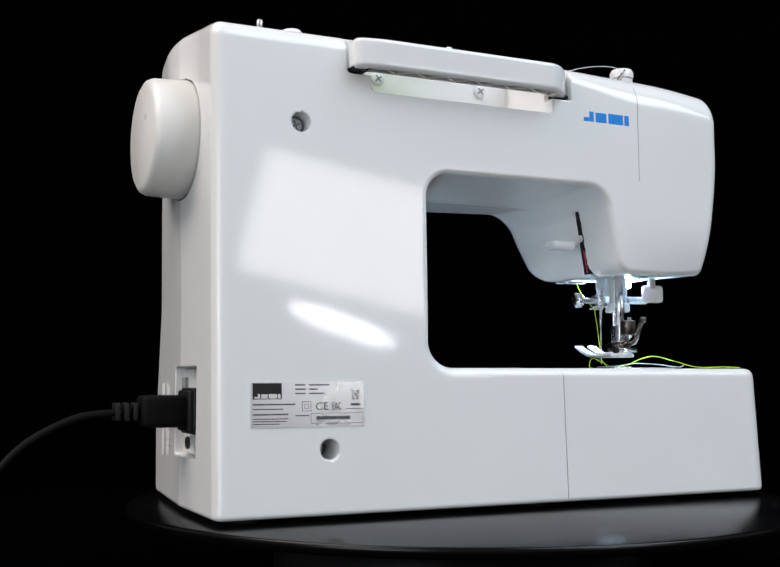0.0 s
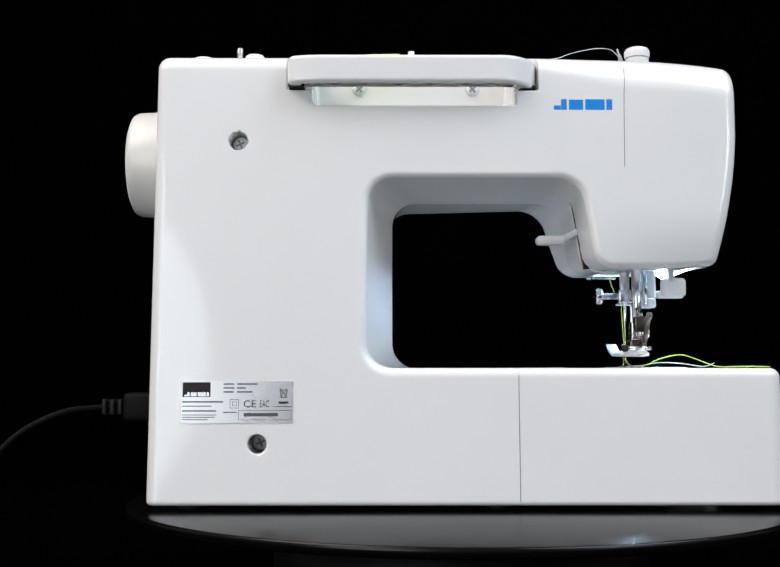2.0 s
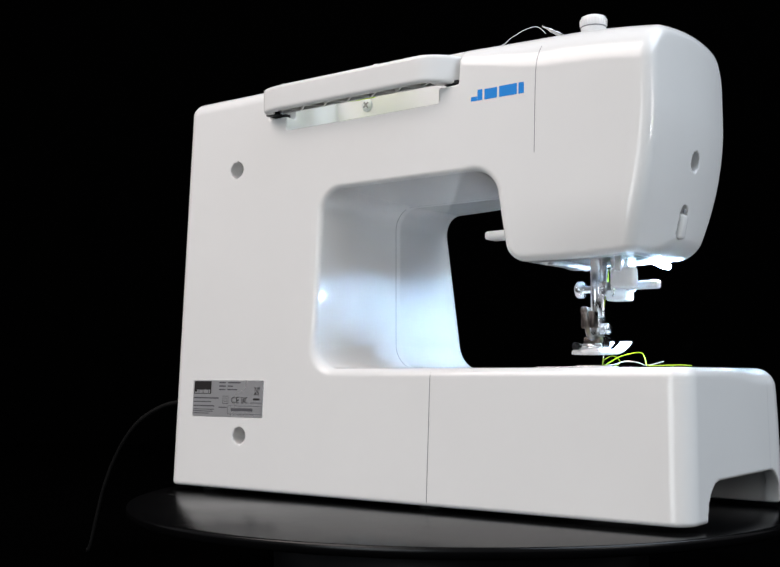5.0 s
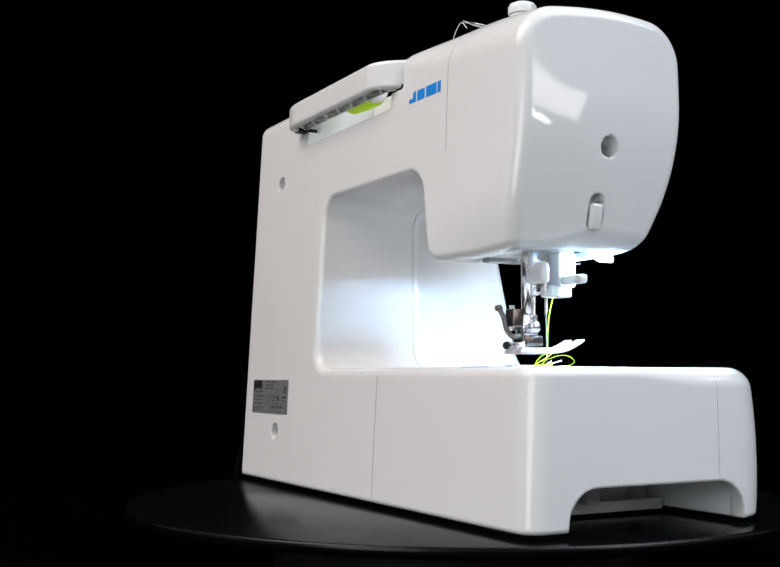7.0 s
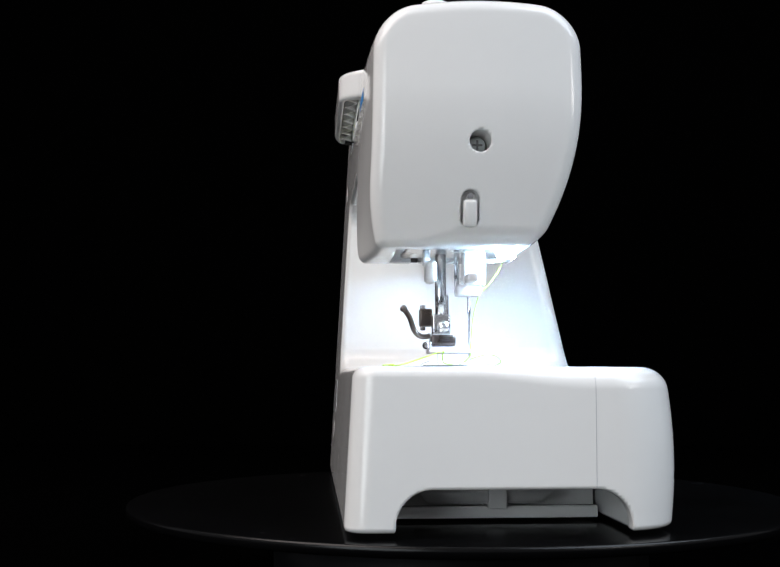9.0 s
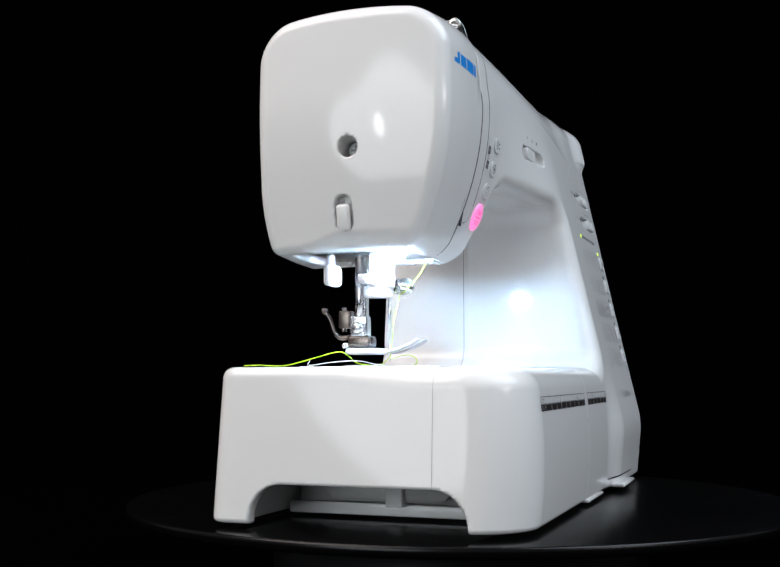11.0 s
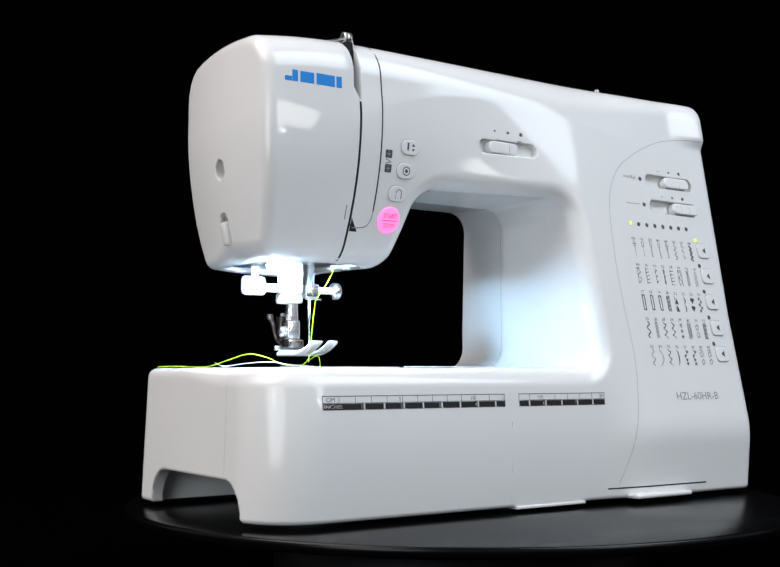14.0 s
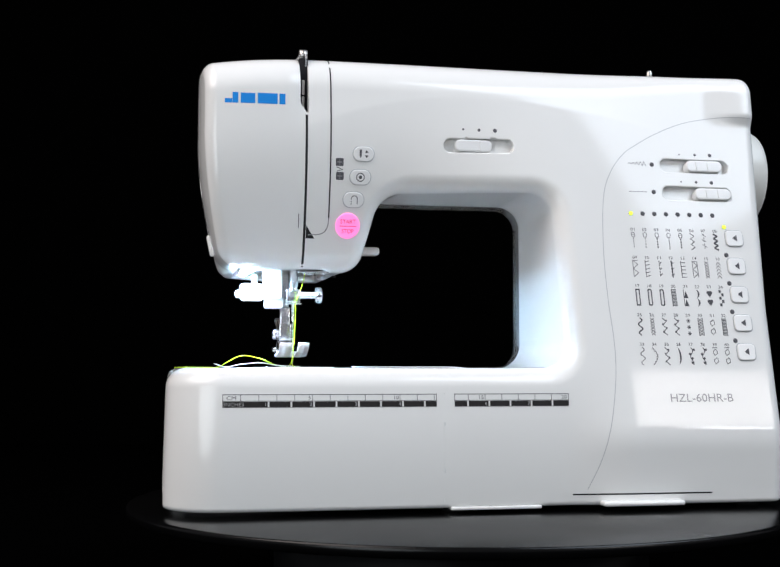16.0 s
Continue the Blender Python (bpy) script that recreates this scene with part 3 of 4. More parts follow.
    if n == 29:
        return [q for i in range(3) for a in range(3) for q in stroke([(u - 1.3 * math.cos(a * 1.047), v + 3.4 - 3.9 * i - 1.3 * math.sin(a * 1.047)), (u + 1.3 * math.cos(a * 1.047), v + 3.4 - 3.9 * i + 1.3 * math.sin(a * 1.047))], 0.45)]
    if n == 34:
        arc = [(u - 1.4 + 3 * math.sin(math.pi * i / 14), top - (top - low) * i / 14) for i in range(15)]
        return stroke(arc, 0.35) + [q for a in arc[1::2] for q in stroke([a, (a[0] - 0.9, a[1] - 0.3)], 0.3)]
    if n in (31, 39, 40):
        return [q for c in (v + 2.2, v - 3) for q in stroke([(u + 1.4 * math.cos(0.785 * i + 0.4), c + (2.1 if i % 2 else 1.2) * math.sin(0.785 * i + 0.4)) for i in range(9)], 0.4)] + (stroke([(u - 1.7, top), (u + 1.5, top)], 0.4) if n > 31 else [])
    vine = [(u + 0.9 * math.sin(i * 0.55), top - (top - low) * i / 16) for i in range(17)]
    return stroke(vine, 0.5) + [disc(a + 0.9 * (-1) ** k, b, 0.8, 8) for k, (a, b) in enumerate(vine[2::4])]


for row in range(5):
    for col in range(8):
        n = 8 * row + col + 1
        u = 94.7 - 0.58 * row + 7.83 * col
        v = 162.6 - 17.95 * row
        lay("stitch_symbol", symbol(n, u, v) + words("%02d" % n, u - 1.5, v + 6.0, 1.9, 3.0), "front", INK, machine, "grey printed stitch symbol with its number")

for u, v in ((162.1, 164.9), (161.1, 146.9), (160.4, 128.8), (160, 111), (159.6, 93.2)):
    outline = pad(u, v, 11.6, 10.2, 2.6)
    lay("key_rim", [pad(u, v, 12.6, 11.2, 3.0)], "front", RIM, machine, lift=0.05)
    key = lay("row_key", [outline], "front", MILKY, machine, "white square key with an arrow", thick=1.0, soft=0.6)
    lay("symbol", [[(u - 1.7, v), (u + 1.5, v + 2.2), (u + 1.5, v - 2.2)]], "front", INK, key, lift=1.1)
lay("model_lettering", words("HZL-60HR-B", 106.4, 63.4, 5.0, 40.6), "front", SILVERINK, machine, "grey printed model lettering")

# ruler along the front of the bed
for owner, a, b in ((bed, 0.0, 121.4), (machine, 131.8, 200.6)):
    x0 = -156.6
    frame_lines = [rect(x0 + a, 68.2, x0 + b, 68.6), rect(x0 + a, 64.7, x0 + b, 65.0), rect(x0 + a, 61.2, x0 + b, 61.4), rect(x0 + a, 61.2, x0 + a + 0.35, 68.6), rect(x0 + b - 0.35, 61.2, x0 + b, 68.6)]
    frame_lines = [q for poly in frame_lines for q in stroke([((poly[0][0]), (poly[0][1] + poly[2][1]) / 2), (poly[1][0], (poly[0][1] + poly[2][1]) / 2)], poly[2][1] - poly[0][1], 6)]
    ticks = [rect(x0 + 10 * k - 0.15, 65, x0 + 10 * k + 0.15, 68.3) for k in range(1, 20) if a < 10 * k < b]
    lay("ruler", frame_lines + ticks, "front", INK, owner, "printed centimetre and inch ruler", lift=0.1)
    edges = [0.0] + [12.7 * k for k in range(2, 17)]
    for p, q in zip(edges, edges[1:]):
        p, q = max(p + 0.5, a + 0.4), min(q - 0.5, b - 0.4)
        if q > p + 1:
            lay("inch_cell", stroke([(x0 + p, 63), (x0 + q, 63)], 3.1, 4), "front", DARKINK, owner, "dark printed inch cell", lift=0.13)
for owner, ink, rows in ((bed, INK, (("CM", -154.6, 5.5), ("5", -109.0, 0), ("10", -60.6, 3.4))), (machine, INK, (("15", -10.8, 3.4), ("20", 39.4, 3.4))),
                         (bed, FOIL, (("INCHES", -155.8, 11), ("1", -133.5, 0), ("2", -108.2, 0), ("3", -82.8, 0), ("4", -57.4, 0))), (machine, FOIL, (("6", -6.8, 0), ("7", 18.8, 0)))):
    for text, u, w in rows:
        lay("ruler_figure", words(text, u, 65.6 if ink is INK else 62.0, 2.1, w), "front", ink, owner, lift=0.12 if ink is INK else 0.2)

# rating plate on the back; lines too small to read are bars
plate = lay("rating_plate", [pad(135.2, 63.4, 66, 24.4, 0.8)], "back", FOIL, machine, "silver rating plate with small print", thick=0.25, soft=0.1)
px = lambda a: 168.2 - a
lay("plate_block", [rect(px(1), 66.4, px(17.4), 75.0)], "back", DARKINK, plate, lift=0.36)
lay("plate_mark", maker_mark(px(2), 66.8, 14.6, 2.4, True), "back", FOIL, plate, lift=0.45)
bars = [(1, 63.2, 24, 0.8), (1, 60.8, 17, 0.6), (1, 57.9, 20, 0.8), (1, 55.7, 20, 0.5), (1, 54.4, 19, 0.5), (1, 53.0, 15, 0.5), (25, 73.6, 6, 0.8), (33, 73.6, 12, 0.8), (25, 71.3, 6.4, 0.8), (33, 71.3, 5, 0.8), (25, 69.0, 6, 0.8), (33, 69.0, 9, 0.8), (25, 57.2, 8, 0.6), (54.5, 60.6, 10.6, 0.4), (37, 55.2, 20, 1.9)]
lay("plate_print", [rect(px(a), v, px(a + w), v + h) for a, v, w, h in bars] + stroke([(px(34), 53.2), (px(64.8), 53.2), (px(64.8), 58.6), (px(34), 58.6), (px(34), 53.0)], 0.25) + stroke([(px(29), 60), (px(34), 60), (px(34), 65), (px(29), 65), (px(29), 59.9)], 0.3) + stroke([(px(30.4), 61.3), (px(32.7), 61.3), (px(32.7), 63.6), (px(30.4), 63.6), (px(30.4), 61.2)], 0.25), "back", INK, plate, lift=0.36)
lay("plate_print", words("CE", px(36.6), 60.4, 4.4, 7.6, True) + words("EAC", px(46.2), 60.4, 4.4, 5.6, True) + [rect(px(57.4), 62.6, px(63), 63.8)] + stroke([(px(58), 71.4), (px(62.4), 66)], 0.35) + stroke([(px(62.4), 71.4), (px(58), 66)], 0.35) + stroke([(px(58.2), 70.6), (px(58.9), 66.2), (px(61.6), 66.2), (px(62.4), 70.6), (px(58.2), 70.6)], 0.35), "back", DARKINK, plate, lift=0.36)


def cross_screw(m, r, parent, mat=SCREW):
    """A cross-headed screw whose head faces local +z."""
    head = part("screw", lathe([(0, -3), (r, -3), (r, 0.2), (r * 0.9, 0.9), (r * 0.5, 1.4), (0, 1.5)], m, 24), mat, parent, "zinc cross-head screw")
    bm = box((-r * 0.6, r * 0.6), (-r * 0.13, r * 0.13), (1.2, 1.62), 0, m)
    box((-r * 0.13, r * 0.13), (-r * 0.6, r * 0.6), (1.2, 1.64), 0, m, bm)
    part("slot", bm, GROOVE, head, smooth=False)


to_back = Matrix.Rotation(-math.pi / 2, 4, "X")
for u, v in ((137.3, 220.5), (123.2, 39.0)):
    cross_screw(Matrix.Translation((u, 58, v)) @ to_back @ Matrix.Rotation(0.4, 4, "Z"), 4.6, machine)
for u in (-9.1, 65.4):
    cross_screw(Matrix.Translation((u, 14.5, 266.5)) @ to_back @ Matrix.Rotation(0.7, 4, "Z"), 4.4, machine)
cross_screw(Matrix.Translation((-155, 10.5, 199.8)) @ Matrix.Rotation(-math.pi / 2, 4, "Y"), 4.4, machine)

# zigzag ribs in the hollow of the handle
for k in range(13):
    a, b = -29 + 9.8 * k, -29 + 9.8 * (k + 1)
    y0, y1 = (handle_bow(a) - 11.8, handle_bow(b) - 4) if k % 2 else (handle_bow(a) - 4, handle_bow(b) - 11.8)
    d = Vector((b - a, y1 - y0, 0))
    m = Matrix.Translation(((a + b) / 2, (y0 + y1) / 2, 0)) @ Matrix.Rotation(math.atan2(d.y, d.x), 4, "Z")
    part("rib", box((-d.length / 2, d.length / 2), (-0.6, 0.6), (254.6, 261.5), 0.2, m), IVORY, handle)
part("pivot", box((-44.0, -34), (58, 66), (253.6, 256), 0.5), BLACK, handle)
part("pivot", box((97.5, 107.2), (58, 72), (253.6, 256), 0.5), BLACK, handle)

# thread spool in the well
spool_axis = Matrix.Translation((0, 43, 272)) @ Matrix.Rotation(math.pi / 2, 4, "Y")
spool = new("thread_spool")
tagged(spool, "spool of lime green thread lying in the top well", "thread spool")
part("thread", lathe([(0, 38), (9.0, 38), (9.8, 40), (9.6, 56), (8.8, 70), (8.0, 72), (0, 72)], spool_axis, 40), THREAD, spool, "wound lime green thread")
part("core", lathe([(3, 33), (8, 33), (8, 37.6), (3, 37.6), (3, 33)], spool_axis, 30), MILKY, spool)
part("cap", box((30, 34), (41, 49), (272, 282.5), 1.0), MILKY, spool)
part("spool_pin", lathe([(0, 20), (2, 20), (2, 92), (0, 92)], spool_axis, 16), STEEL, machine)

# top of the machine: dial, pins and guides
up = lambda x, y: Matrix.Translation((x, y, 0))
dial = part("pressure_dial", lathe([(0, 274), (7.4, 274), (7.4, 284), (7.7, 284.4), (7.7, 288), (7.2, 289.6), (5.5, 290.4), (0, 290.6)], up(-115, 28), 40), MILKY, machine, "white ribbed dial")
part("dial_ring", lathe([(7.4, 283.2), (7.6, 283.2), (7.6, 283.9), (7.4, 283.9), (7.4, 283.2)], up(-115, 28), 40), GROOVE, dial)
for k in range(28):
    a = 6.28318 * k / 28
    part("rib", box((-0.3, 0.3), (7.4, 8.0), (284.6, 288.2), 0.1, up(-115, 28) @ Matrix.Rotation(a, 4, "Z")), MILKY, dial)
part("winder_spindle", lathe([(0, 278), (2.1, 278), (2.1, 293), (1.6, 294.2), (0, 294.4)], up(144, 14), 20), STEEL, machine, "steel bobbin winder spindle")
part("winder_stop", lathe([(0, 276), (7, 276), (7, 281.4), (6, 283), (0, 283.4)], up(165.5, 28), 32), MILKY, machine)
part("spool_pin_cap", lathe([(0, 276), (6.4, 276), (6.4, 281), (5.4, 282.6), (0, 283)], up(131.5, 36), 32), MILKY, machine)
for x in (-57, -71.5):
    part("thread_guide", lathe([(0, 274), (2.4, 274), (2.4, 283), (3.4, 284), (3.4, 286), (2, 287.4), (0, 287.6)], up(x, 12), 18), CHROME, machine, "chrome thread guide post")
part("take_up_guide", box((-110, -104.5), (-33, -14), (279, 280.2), 0.4, Matrix.Translation((-107, -24, 279)) @ Matrix.Rotation(0.18, 4, "X") @ Matrix.Translation((107, 24, -279))), CHROME, machine, "chrome thread guide plate")
part("take_up_hook", lathe([(2.0, -2.4), (3.6, -2.4), (3.6, 2.4), (2.0, 2.4), (2.0, -2.4)], Matrix.Translation((-107, -31, 279)) @ Matrix.Rotation(math.pi / 2, 4, "Y"), 24), STEEL, machine)
tube([(-103, 37, 276.5), (-101, 43, 278.2), (-99, 49, 279.6), (-96.2, 56, 281.2)], (1.5, 1.5, 1.2, 0.6), "tension_leaf", STEEL, machine, "thin upright steel thread leaf")
tube([(20, 42, 277), (-20, 41, 278), (-57, 41, 279.5), (-69, 45, 282), (-82, 50, 283.5), (-92, 54, 282), (-97.5, 54, 277)], 0.2, "top_thread", WHITE_THREAD, machine, steps=6)
tube([(-107, -22, 280), (-107.5, -29, 282), (-106, -35, 279), (-106, -38, 270)], 0.2, "top_thread", WHITE_THREAD, machine, steps=6)

slit_m = Matrix.Translation((-72.2, 37.2, 166)) @ Matrix.Rotation(0.17, 4, "Y")
# dark fill set into the carved slit, as the shade within
part("slit_shade", box((-22, -1.0), (-2.7, 2.7), (-21, 21), 0.3, slit_m), VOID, machine, "dark fill for the shade in the lifter slit")
part("lever_edge", box((-4.0, -0.7), (0.4, 1.6), (-20, -5), 0.3, slit_m), RED, machine, "red edge inside the slit")
# presser lifter beside the head
tube([(-84, 37, 166), (-74, 37, 170), (-64, 37, 165)], 2.4, "lifter_arm", MILKY, machine, smooth=False)
part("presser_lifter", box((-65, -47), (31, 43), (161, 166.5), 2.2), MILKY, machine, "white presser foot lifter")

# face cover hook and slot at the needle end
hook_m = Matrix.Translation((-161.3, 15.2, 164)) @ Matrix.Rotation(-0.20, 4, "Y")
part("thread_cutter", box((-2.4, 2.0), (-3.6, 3.6), (-8, 6), 1.6, hook_m), WHITE, machine, "white thread cutter tab")
part("cutter_slot", box((-0.9, -0.2), (-1.6, 1.6), (6.6, 9.0), 0.3, hook_m), GROOVE, machine)

# ---- needle, foot and lamp ----
part("lamp_lens", box((-6, 6), (-5, 5), (-1.5, 1.5), 1.0, Matrix.Translation((-138, -7, 145.6)) @ Matrix.Rotation(-0.5, 4, "Y")), LED, machine, "lit white lamp under the head")
nx, ny, bx, by = -108.5, 8.5, -112.5, 25
part("head_plate", box((-143, -93), (-14, 46), (146.5, 149.5), 1.0), STEEL, machine)
part("presser_bar", lathe([(0, 100), (3.1, 100), (3.1, 150), (0, 150)], up(bx, by), 24), CHROME, machine, "chrome presser bar")
part("needle_bar", lathe([(0, 127), (3.0, 127), (3.2, 128), (3.2, 150), (0, 150)], up(nx, ny), 24), CHROME, machine, "chrome needle bar")
clamp = part("needle_clamp", box((nx - 5, nx + 4.5), (ny - 5, ny + 4.5), (126, 134.5), 1.0), CHROME, machine, "chrome needle clamp")
part("clamp_screw", lathe([(0, 0), (2.2, 0), (2.2, 10), (4.9, 10.2), (5.2, 11), (5.2, 13.5), (4.7, 14.3), (0, 14.3)], Matrix.Translation((nx + 4, ny - 4, 130.8)) @ Matrix.Rotation(math.pi / 2, 4, "Y"), 28), CHROME, clamp, "round chrome clamp screw")
part("screw_slot", box((nx + 18, nx + 18.6), (ny - 8.6, ny + 0.6), (130.4, 131.2)), VOID, clamp)
part("needle", lathe([(0, 86), (0.25, 87.5), (0.45, 92), (0.5, 112), (0.95, 114), (1.0, 127), (0, 127)], up(nx, ny), 12), CHROME, machine, "thin steel needle")
part("thread_hook", box((nx - 6, nx + 5), (ny - 6.5, ny - 5), (124.8, 125.6), 0.3), CHROME, clamp)
# needle threader: milky housing, bar and lever
threader = part("needle_threader", box((-128, -116), (2, 14), (128, 149), 1.6), MILKY, machine, "milky plastic needle threader")
part("threader_foot", box((-127, -115), (4, 18), (122.5, 129), 1.5), MILKY, threader)
part("threader_lever", box((-146, -128), (8, 14), (129, 134), 1.6), MILKY, threader)
part("threader_bar", lathe([(0, 125), (1.4, 125), (1.4, 150), (0, 150)], up(-120, 17), 14), CHROME, threader)
lever = part("buttonhole_lever", box((-142, -126), (30, 36), (128.5, 140.5), 2.6), MILKY, machine, "milky buttonhole lever tab")
part("lever_stem", box((-134, -130), (33, 37), (138, 149.5), 0.8), MILKY, lever)
# thread guides under the head
part("bar_guide", box((-108, -88), (-17, -15.5), (143.6, 144.6), 0.3), CHROME, machine)
part("bar_guide", box((-104, -90), (-10, -4), (143, 144), 0.3), CHROME, machine)

# presser foot holder, ankle and foot
holder = part("foot_holder", box((bx - 4, bx + 4.5), (by - 5, by + 5), (101, 113), 1.0), CHROME, machine, "chrome presser foot holder")
part("holder_screw", lathe([(0, 0), (3.4, 0), (3.4, 3), (2.6, 4), (0, 4.2)], Matrix.Translation((bx - 4, by - 1, 106)) @ Matrix.Rotation(-math.pi / 2, 4, "Y"), 22), CHROME, holder)
part("bracket", box((bx - 4, bx + 4), (by + 5, by + 12), (106, 116), 0.8), DARKSTEEL, holder)
part("bracket_post", lathe([(0, 104), (1.5, 104), (1.5, 118), (0, 118)], up(bx, by + 10), 12), CHROME, holder)
part("bar_shoe", box((bx - 3.4, bx + 3.4), (by - 4.2, by - 2.6), (104, 124), 1.0), CHROME, holder)
tube([(bx - 2, by + 6, 101), (bx - 2, by + 11, 100.5), (bx - 2, by + 15, 104), (bx - 2.5, by + 17.5, 111), (bx - 3, by + 21, 116)], 1.5, "release_lever", DARKSTEEL, holder, "curved dark steel release lever")
part("lever_tip", lathe([(0, -2), (1.9, -1.4), (1.9, 1.4), (0, 2)], Matrix.Translation((bx - 3, by + 21, 116)) @ Matrix.Rotation(math.pi / 2, 4, "Y"), 14), DARKSTEEL, holder)
part("ankle", box((bx - 5, bx + 6), (by - 8, by + 6), (95, 101.5), 1.6), DARKSTEEL, holder)
part("ankle_pin", lathe([(0, -7), (1.6, -7), (1.6, 8), (0, 8)], Matrix.Translation((bx, by + 7, 96)) @ Matrix.Rotation(math.pi / 2, 4, "Y"), 14), CHROME, holder)
part("ankle_knob", lathe([(0, 8), (2.2, 8), (2.2, 11), (0, 11)], Matrix.Translation((bx, by + 7, 96)) @ Matrix.Rotation(math.pi / 2, 4, "Y"), 14), BLACK, holder)


def toe(x0, x1, name):
    """One toe of the foot: a sole that curves up to its tip."""
    bm = bmesh.new()
    rows = []
    for k in range(15):
        y = 32 - 43 * k / 14
        z = 91.2 + 0.0135 * max(0, 12 - y) ** 2
        th = 2.2 - 0.7 * k / 14
        rows.append([bm.verts.new(Vector(p) * MM) for p in ((x0, y, z), (x1, y, z), (x1, y, z + th), (x0, y, z + th))])
    for a, b in zip(rows, rows[1:]):
        for q in range(4):
            bm.faces.new((a[q], a[(q + 1) % 4], b[(q + 1) % 4], b[q]))
    bm.faces.new(rows[0][::-1])
    bm.faces.new(rows[-1])
    bmesh.ops.recalc_face_normals(bm, faces=bm.faces)
    bmesh.ops.bevel(bm, geom=[e for e in bm.edges if e.calc_face_angle(0) > 0.8], offset=0.0003, segments=2, affect="EDGES")
    return part(name, bm, SATIN, foot)


foot = part("presser_foot", box((nx - 9, nx + 8), (12, 32), (91, 94.5), 0.9), SATIN, machine, "bright steel zigzag presser foot")
toe(nx - 9.8, nx - 1.8, "toe")
toe(nx + 1.8, nx + 8.8, "toe")
part("needle_plate", box((nx - 28, nx + 22), (-30, 52), (83.3, 84.1), 0.3), CHROME, machine, "bright steel needle plate")
part("plate_cover", box((nx - 20, nx + 16), (-66, -32), (83.2, 83.9), 0.3), MILKY, machine)
for k in range(3):
    part("feed_dog", box((nx - 6 + 4.5 * k, nx - 4 + 4.5 * k), (10, 34), (83.4, 85), 0.3), STEEL, machine)

# threads
tube([(-103, -12, 144), (-104, -9, 138), (-106.5, -2, 129), (nx + 1, ny - 5.6, 125)], 0.24, "needle_thread", THREAD, machine, steps=6)
tube([(nx + 1, ny - 6, 125), (nx + 1.2, ny - 2.5, 112), (nx + 0.4, ny - 1.0, 96), (nx, ny - 0.6, 90)], 0.24, "needle_thread", THREAD, machine, steps=6)
tube([(nx, ny - 0.6, 90), (nx - 1, ny + 3, 86.5), (-112, 16, 84.8), (-119, 24, 86), (-128, 26, 90), (-140, 27, 92), (-148, 38, 88.5), (-155, 51, 84.6), (-165, 58, 84.4), (-176, 56, 84.6), (-184, 62, 84.2)], 0.3, "loose_thread", THREAD, machine, "lime green thread tail", steps=6)
tube([(nx, ny, 88), (-109, 0, 90.5), (-110, -6, 90), (-111, -9, 87), (-109, -6, 84.6), (-108, -2, 84.4)], 0.24, "loose_thread", THREAD, machine, steps=6)
tube([(nx, 10, 85), (-118, 14, 85.4), (-128, 20, 87.2), (-140, 30, 86.4), (-150, 40, 84.6), (-158, 36, 86.8)], 0.28, "loose_thread", WHITE_THREAD, machine, "white bobbin thread tail", steps=6)
# no thread: this cord stands in for the cover plate's edge line
tube([(nx + 30, -50, 84.1), (-45, -66, 84.0), (-20, -74, 83.8), (-12, -81, 82)], 0.3, "loose_thread", WHITE_THREAD, machine, steps=6)

# foot of the machine and the parts under it
for x, y in ((165, 60), (165, -70), (-20, 60), (-20, -70)):
    part("rubber_foot", lathe([(0, 0), (7, 0), (7.5, 0.6), (7.5, 4.5), (0, 4.5)], up(x, y), 24), RUBBER, machine)
# flat dark strip painted for the shade in the gap under the base
lay("base_gap", stroke([(46, 10.0), (90, 10.1), (131, 10.0)], 0.9, 3), "front", VOID, machine, lift=0.08)
part("drop_feed_lever", box((62, 112), (-98, -70), (3.4, 6.4), 1.4), WHITE, machine, "white lever plate under the base")
part("bottom_plate", box((-27, 27), (-89.5, -60), (2.4, 4.4), 0.8), WHITE, machine)
# inside the arch
part("inner_wall", box((-112, -108), (-60, 62), (4, 50), 0.8), WHITE, bed)
part("inner_sill", box((-127, -121), (-59, 62), (2.4, 9.0), 1.0), WHITE, bed)


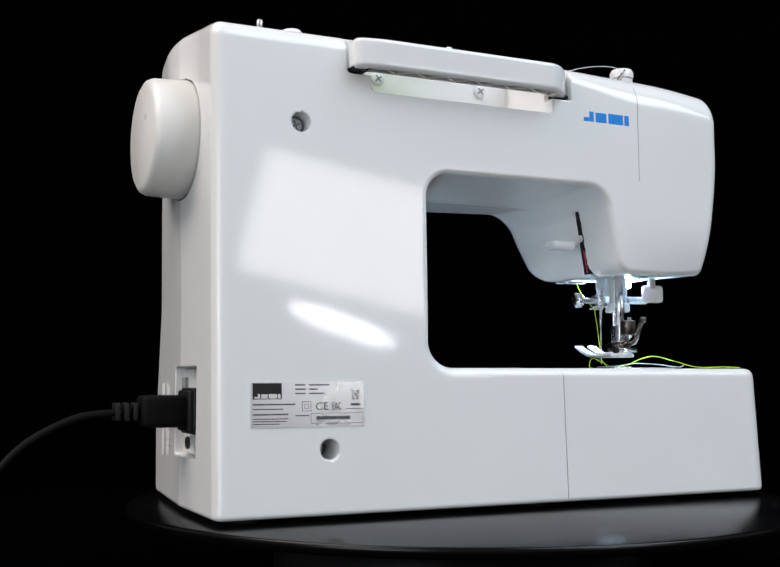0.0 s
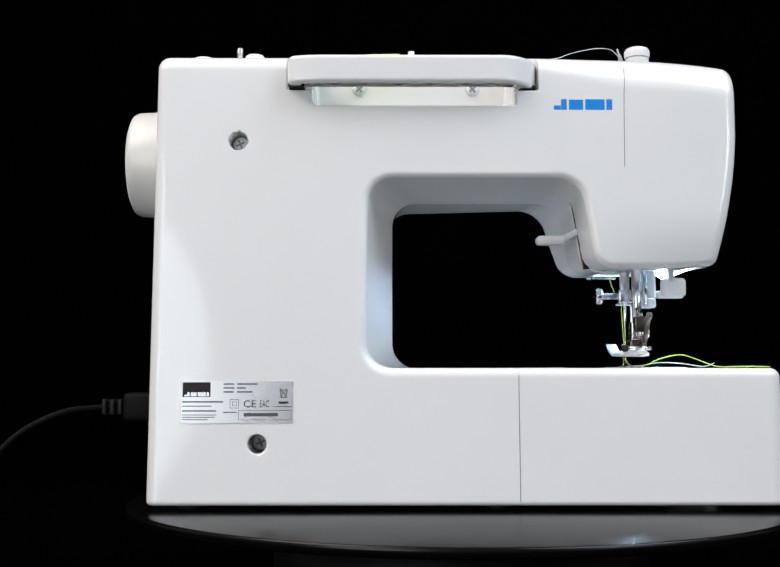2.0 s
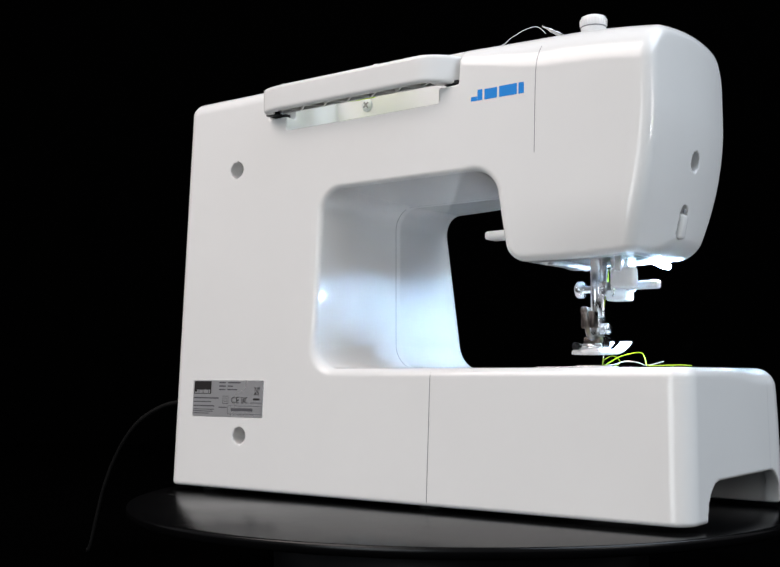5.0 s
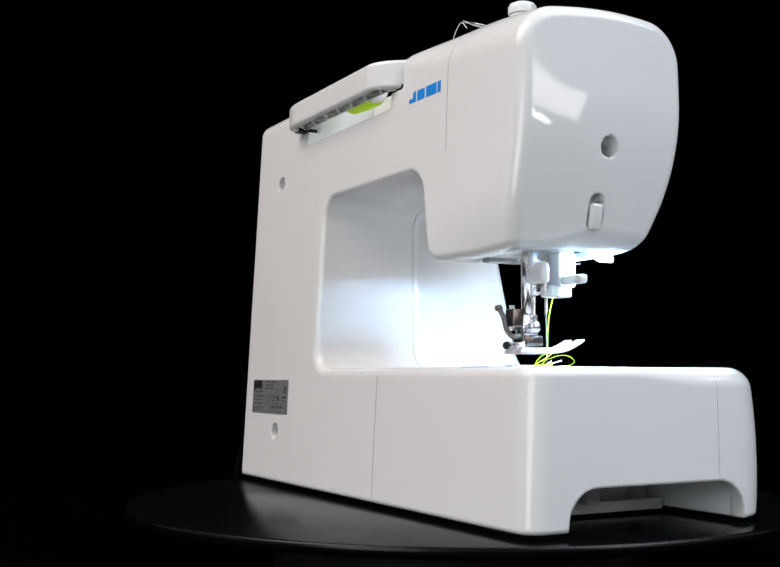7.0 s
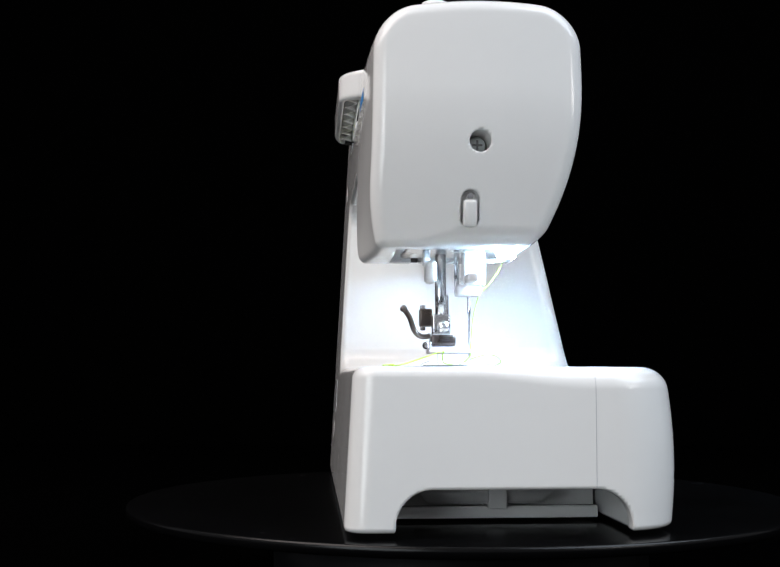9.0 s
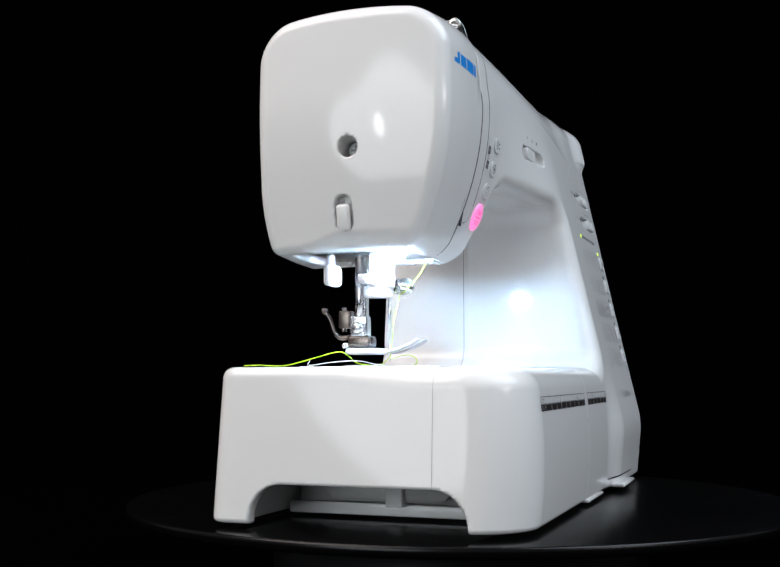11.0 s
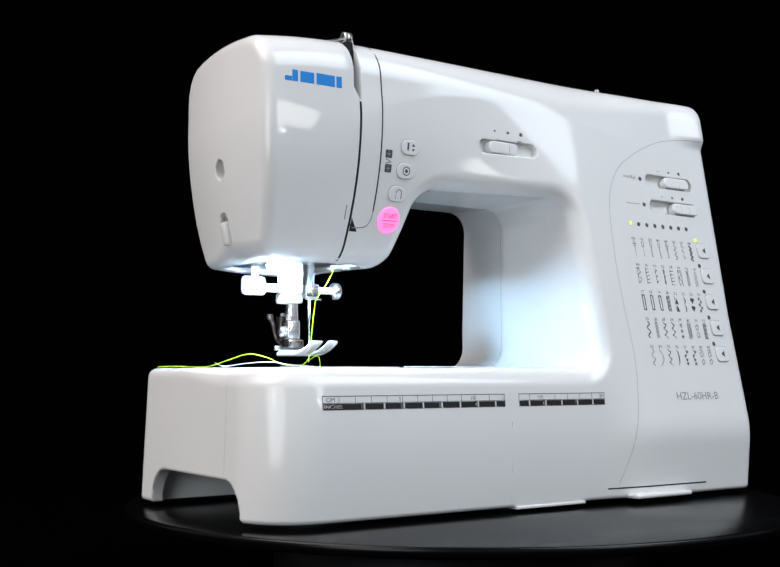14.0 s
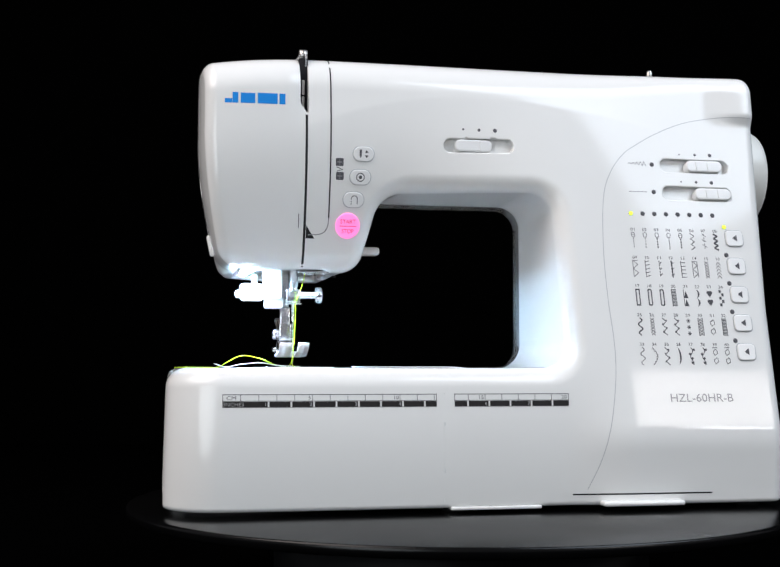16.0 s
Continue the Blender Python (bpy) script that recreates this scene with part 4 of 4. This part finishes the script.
def tray():
    """A shallow tray with slanting ends, hanging under the arm."""
    bm = bmesh.new()
    rows = [[bm.verts.new(Vector((x, y, z)) * MM) for y, z in ((-36, 20), (-28, 10.5), (34, 10.5), (42, 20))] for x in (-130, -113)]
    for k in range(4):
        bm.faces.new((rows[0][k], rows[0][(k + 1) % 4], rows[1][(k + 1) % 4], rows[1][k]))
    bm.faces.new(rows[0])
    bm.faces.new(rows[1])
    bmesh.ops.recalc_face_normals(bm, faces=bm.faces)
    bmesh.ops.bevel(bm, geom=list(bm.edges), offset=0.0014, segments=3, affect="EDGES")
    return bm


part("inner_tray", tray(), WHITE, bed)
part("inner_rib", box((-134, -112), (-8, 2), (8, 24), 1.0), WHITE, bed)

# mains inlet with plug and cord
part("inlet_plate", box((177, 181), (-9, 41), (34, 83), 0.8), WHITE, machine)
part("inlet", box((180, 186.5), (4, 32), (46, 72), 1.2), BLACK, machine, "black mains inlet")
part("pedal_socket", lathe([(0, 0), (3.6, 0), (3.6, 1.2), (2.4, 1.4), (2.4, 0.4), (0, 0.4)], Matrix.Translation((181, 2, 40)) @ Matrix.Rotation(math.pi / 2, 4, "Y"), 20), BLACK, machine)
part("power_switch", box((180.6, 183.5), (-6, 0), (58, 78), 0.8), GROOVE, machine)
for v in (36, 40, 46, 52):
    lay("vent_mark", [rect(-40, v, -24, v + 0.5)], "wheel", GROOVE, machine)
part("vent_rib", box((183.0, 184.6), (-48, -46.8), (30, 74), 0.3), WHITE, machine)
cord = new("power_cord")
tagged(cord, "black mains lead with a moulded plug in the machine", "power cord")
part("plug", box((186.5, 214), (9, 28), (50, 68), 3.0), LEAD, cord, "black moulded plug")
part("plug_collar", box((184.5, 189), (6, 31), (47.5, 70.5), 1.2), BLACK, cord)
for k in range(3):
    part("strain_rib", box((215 + 5 * k, 218 + 5 * k), (13, 24), (54, 64), 1.0), BLACK, cord)
tube([(212, 18.5, 59), (232, 22, 58.5), (251, 28, 56), (274, 32, 45), (290, 34, 30), (304, 35, 10), (314, 36, -12), (322, 36, -36), (328, 37, -58), (331, 37, -60)], 1.9, "lead", LEAD, cord, steps=12)


def motions():
    rows = [(t, pose(0, 0, 0, 0, 0, a)) for t, a in TURN]
    for thing in MOVING:
        walk(thing, rows)


MOVING = [machine, turntable, spool, cord]
motions()
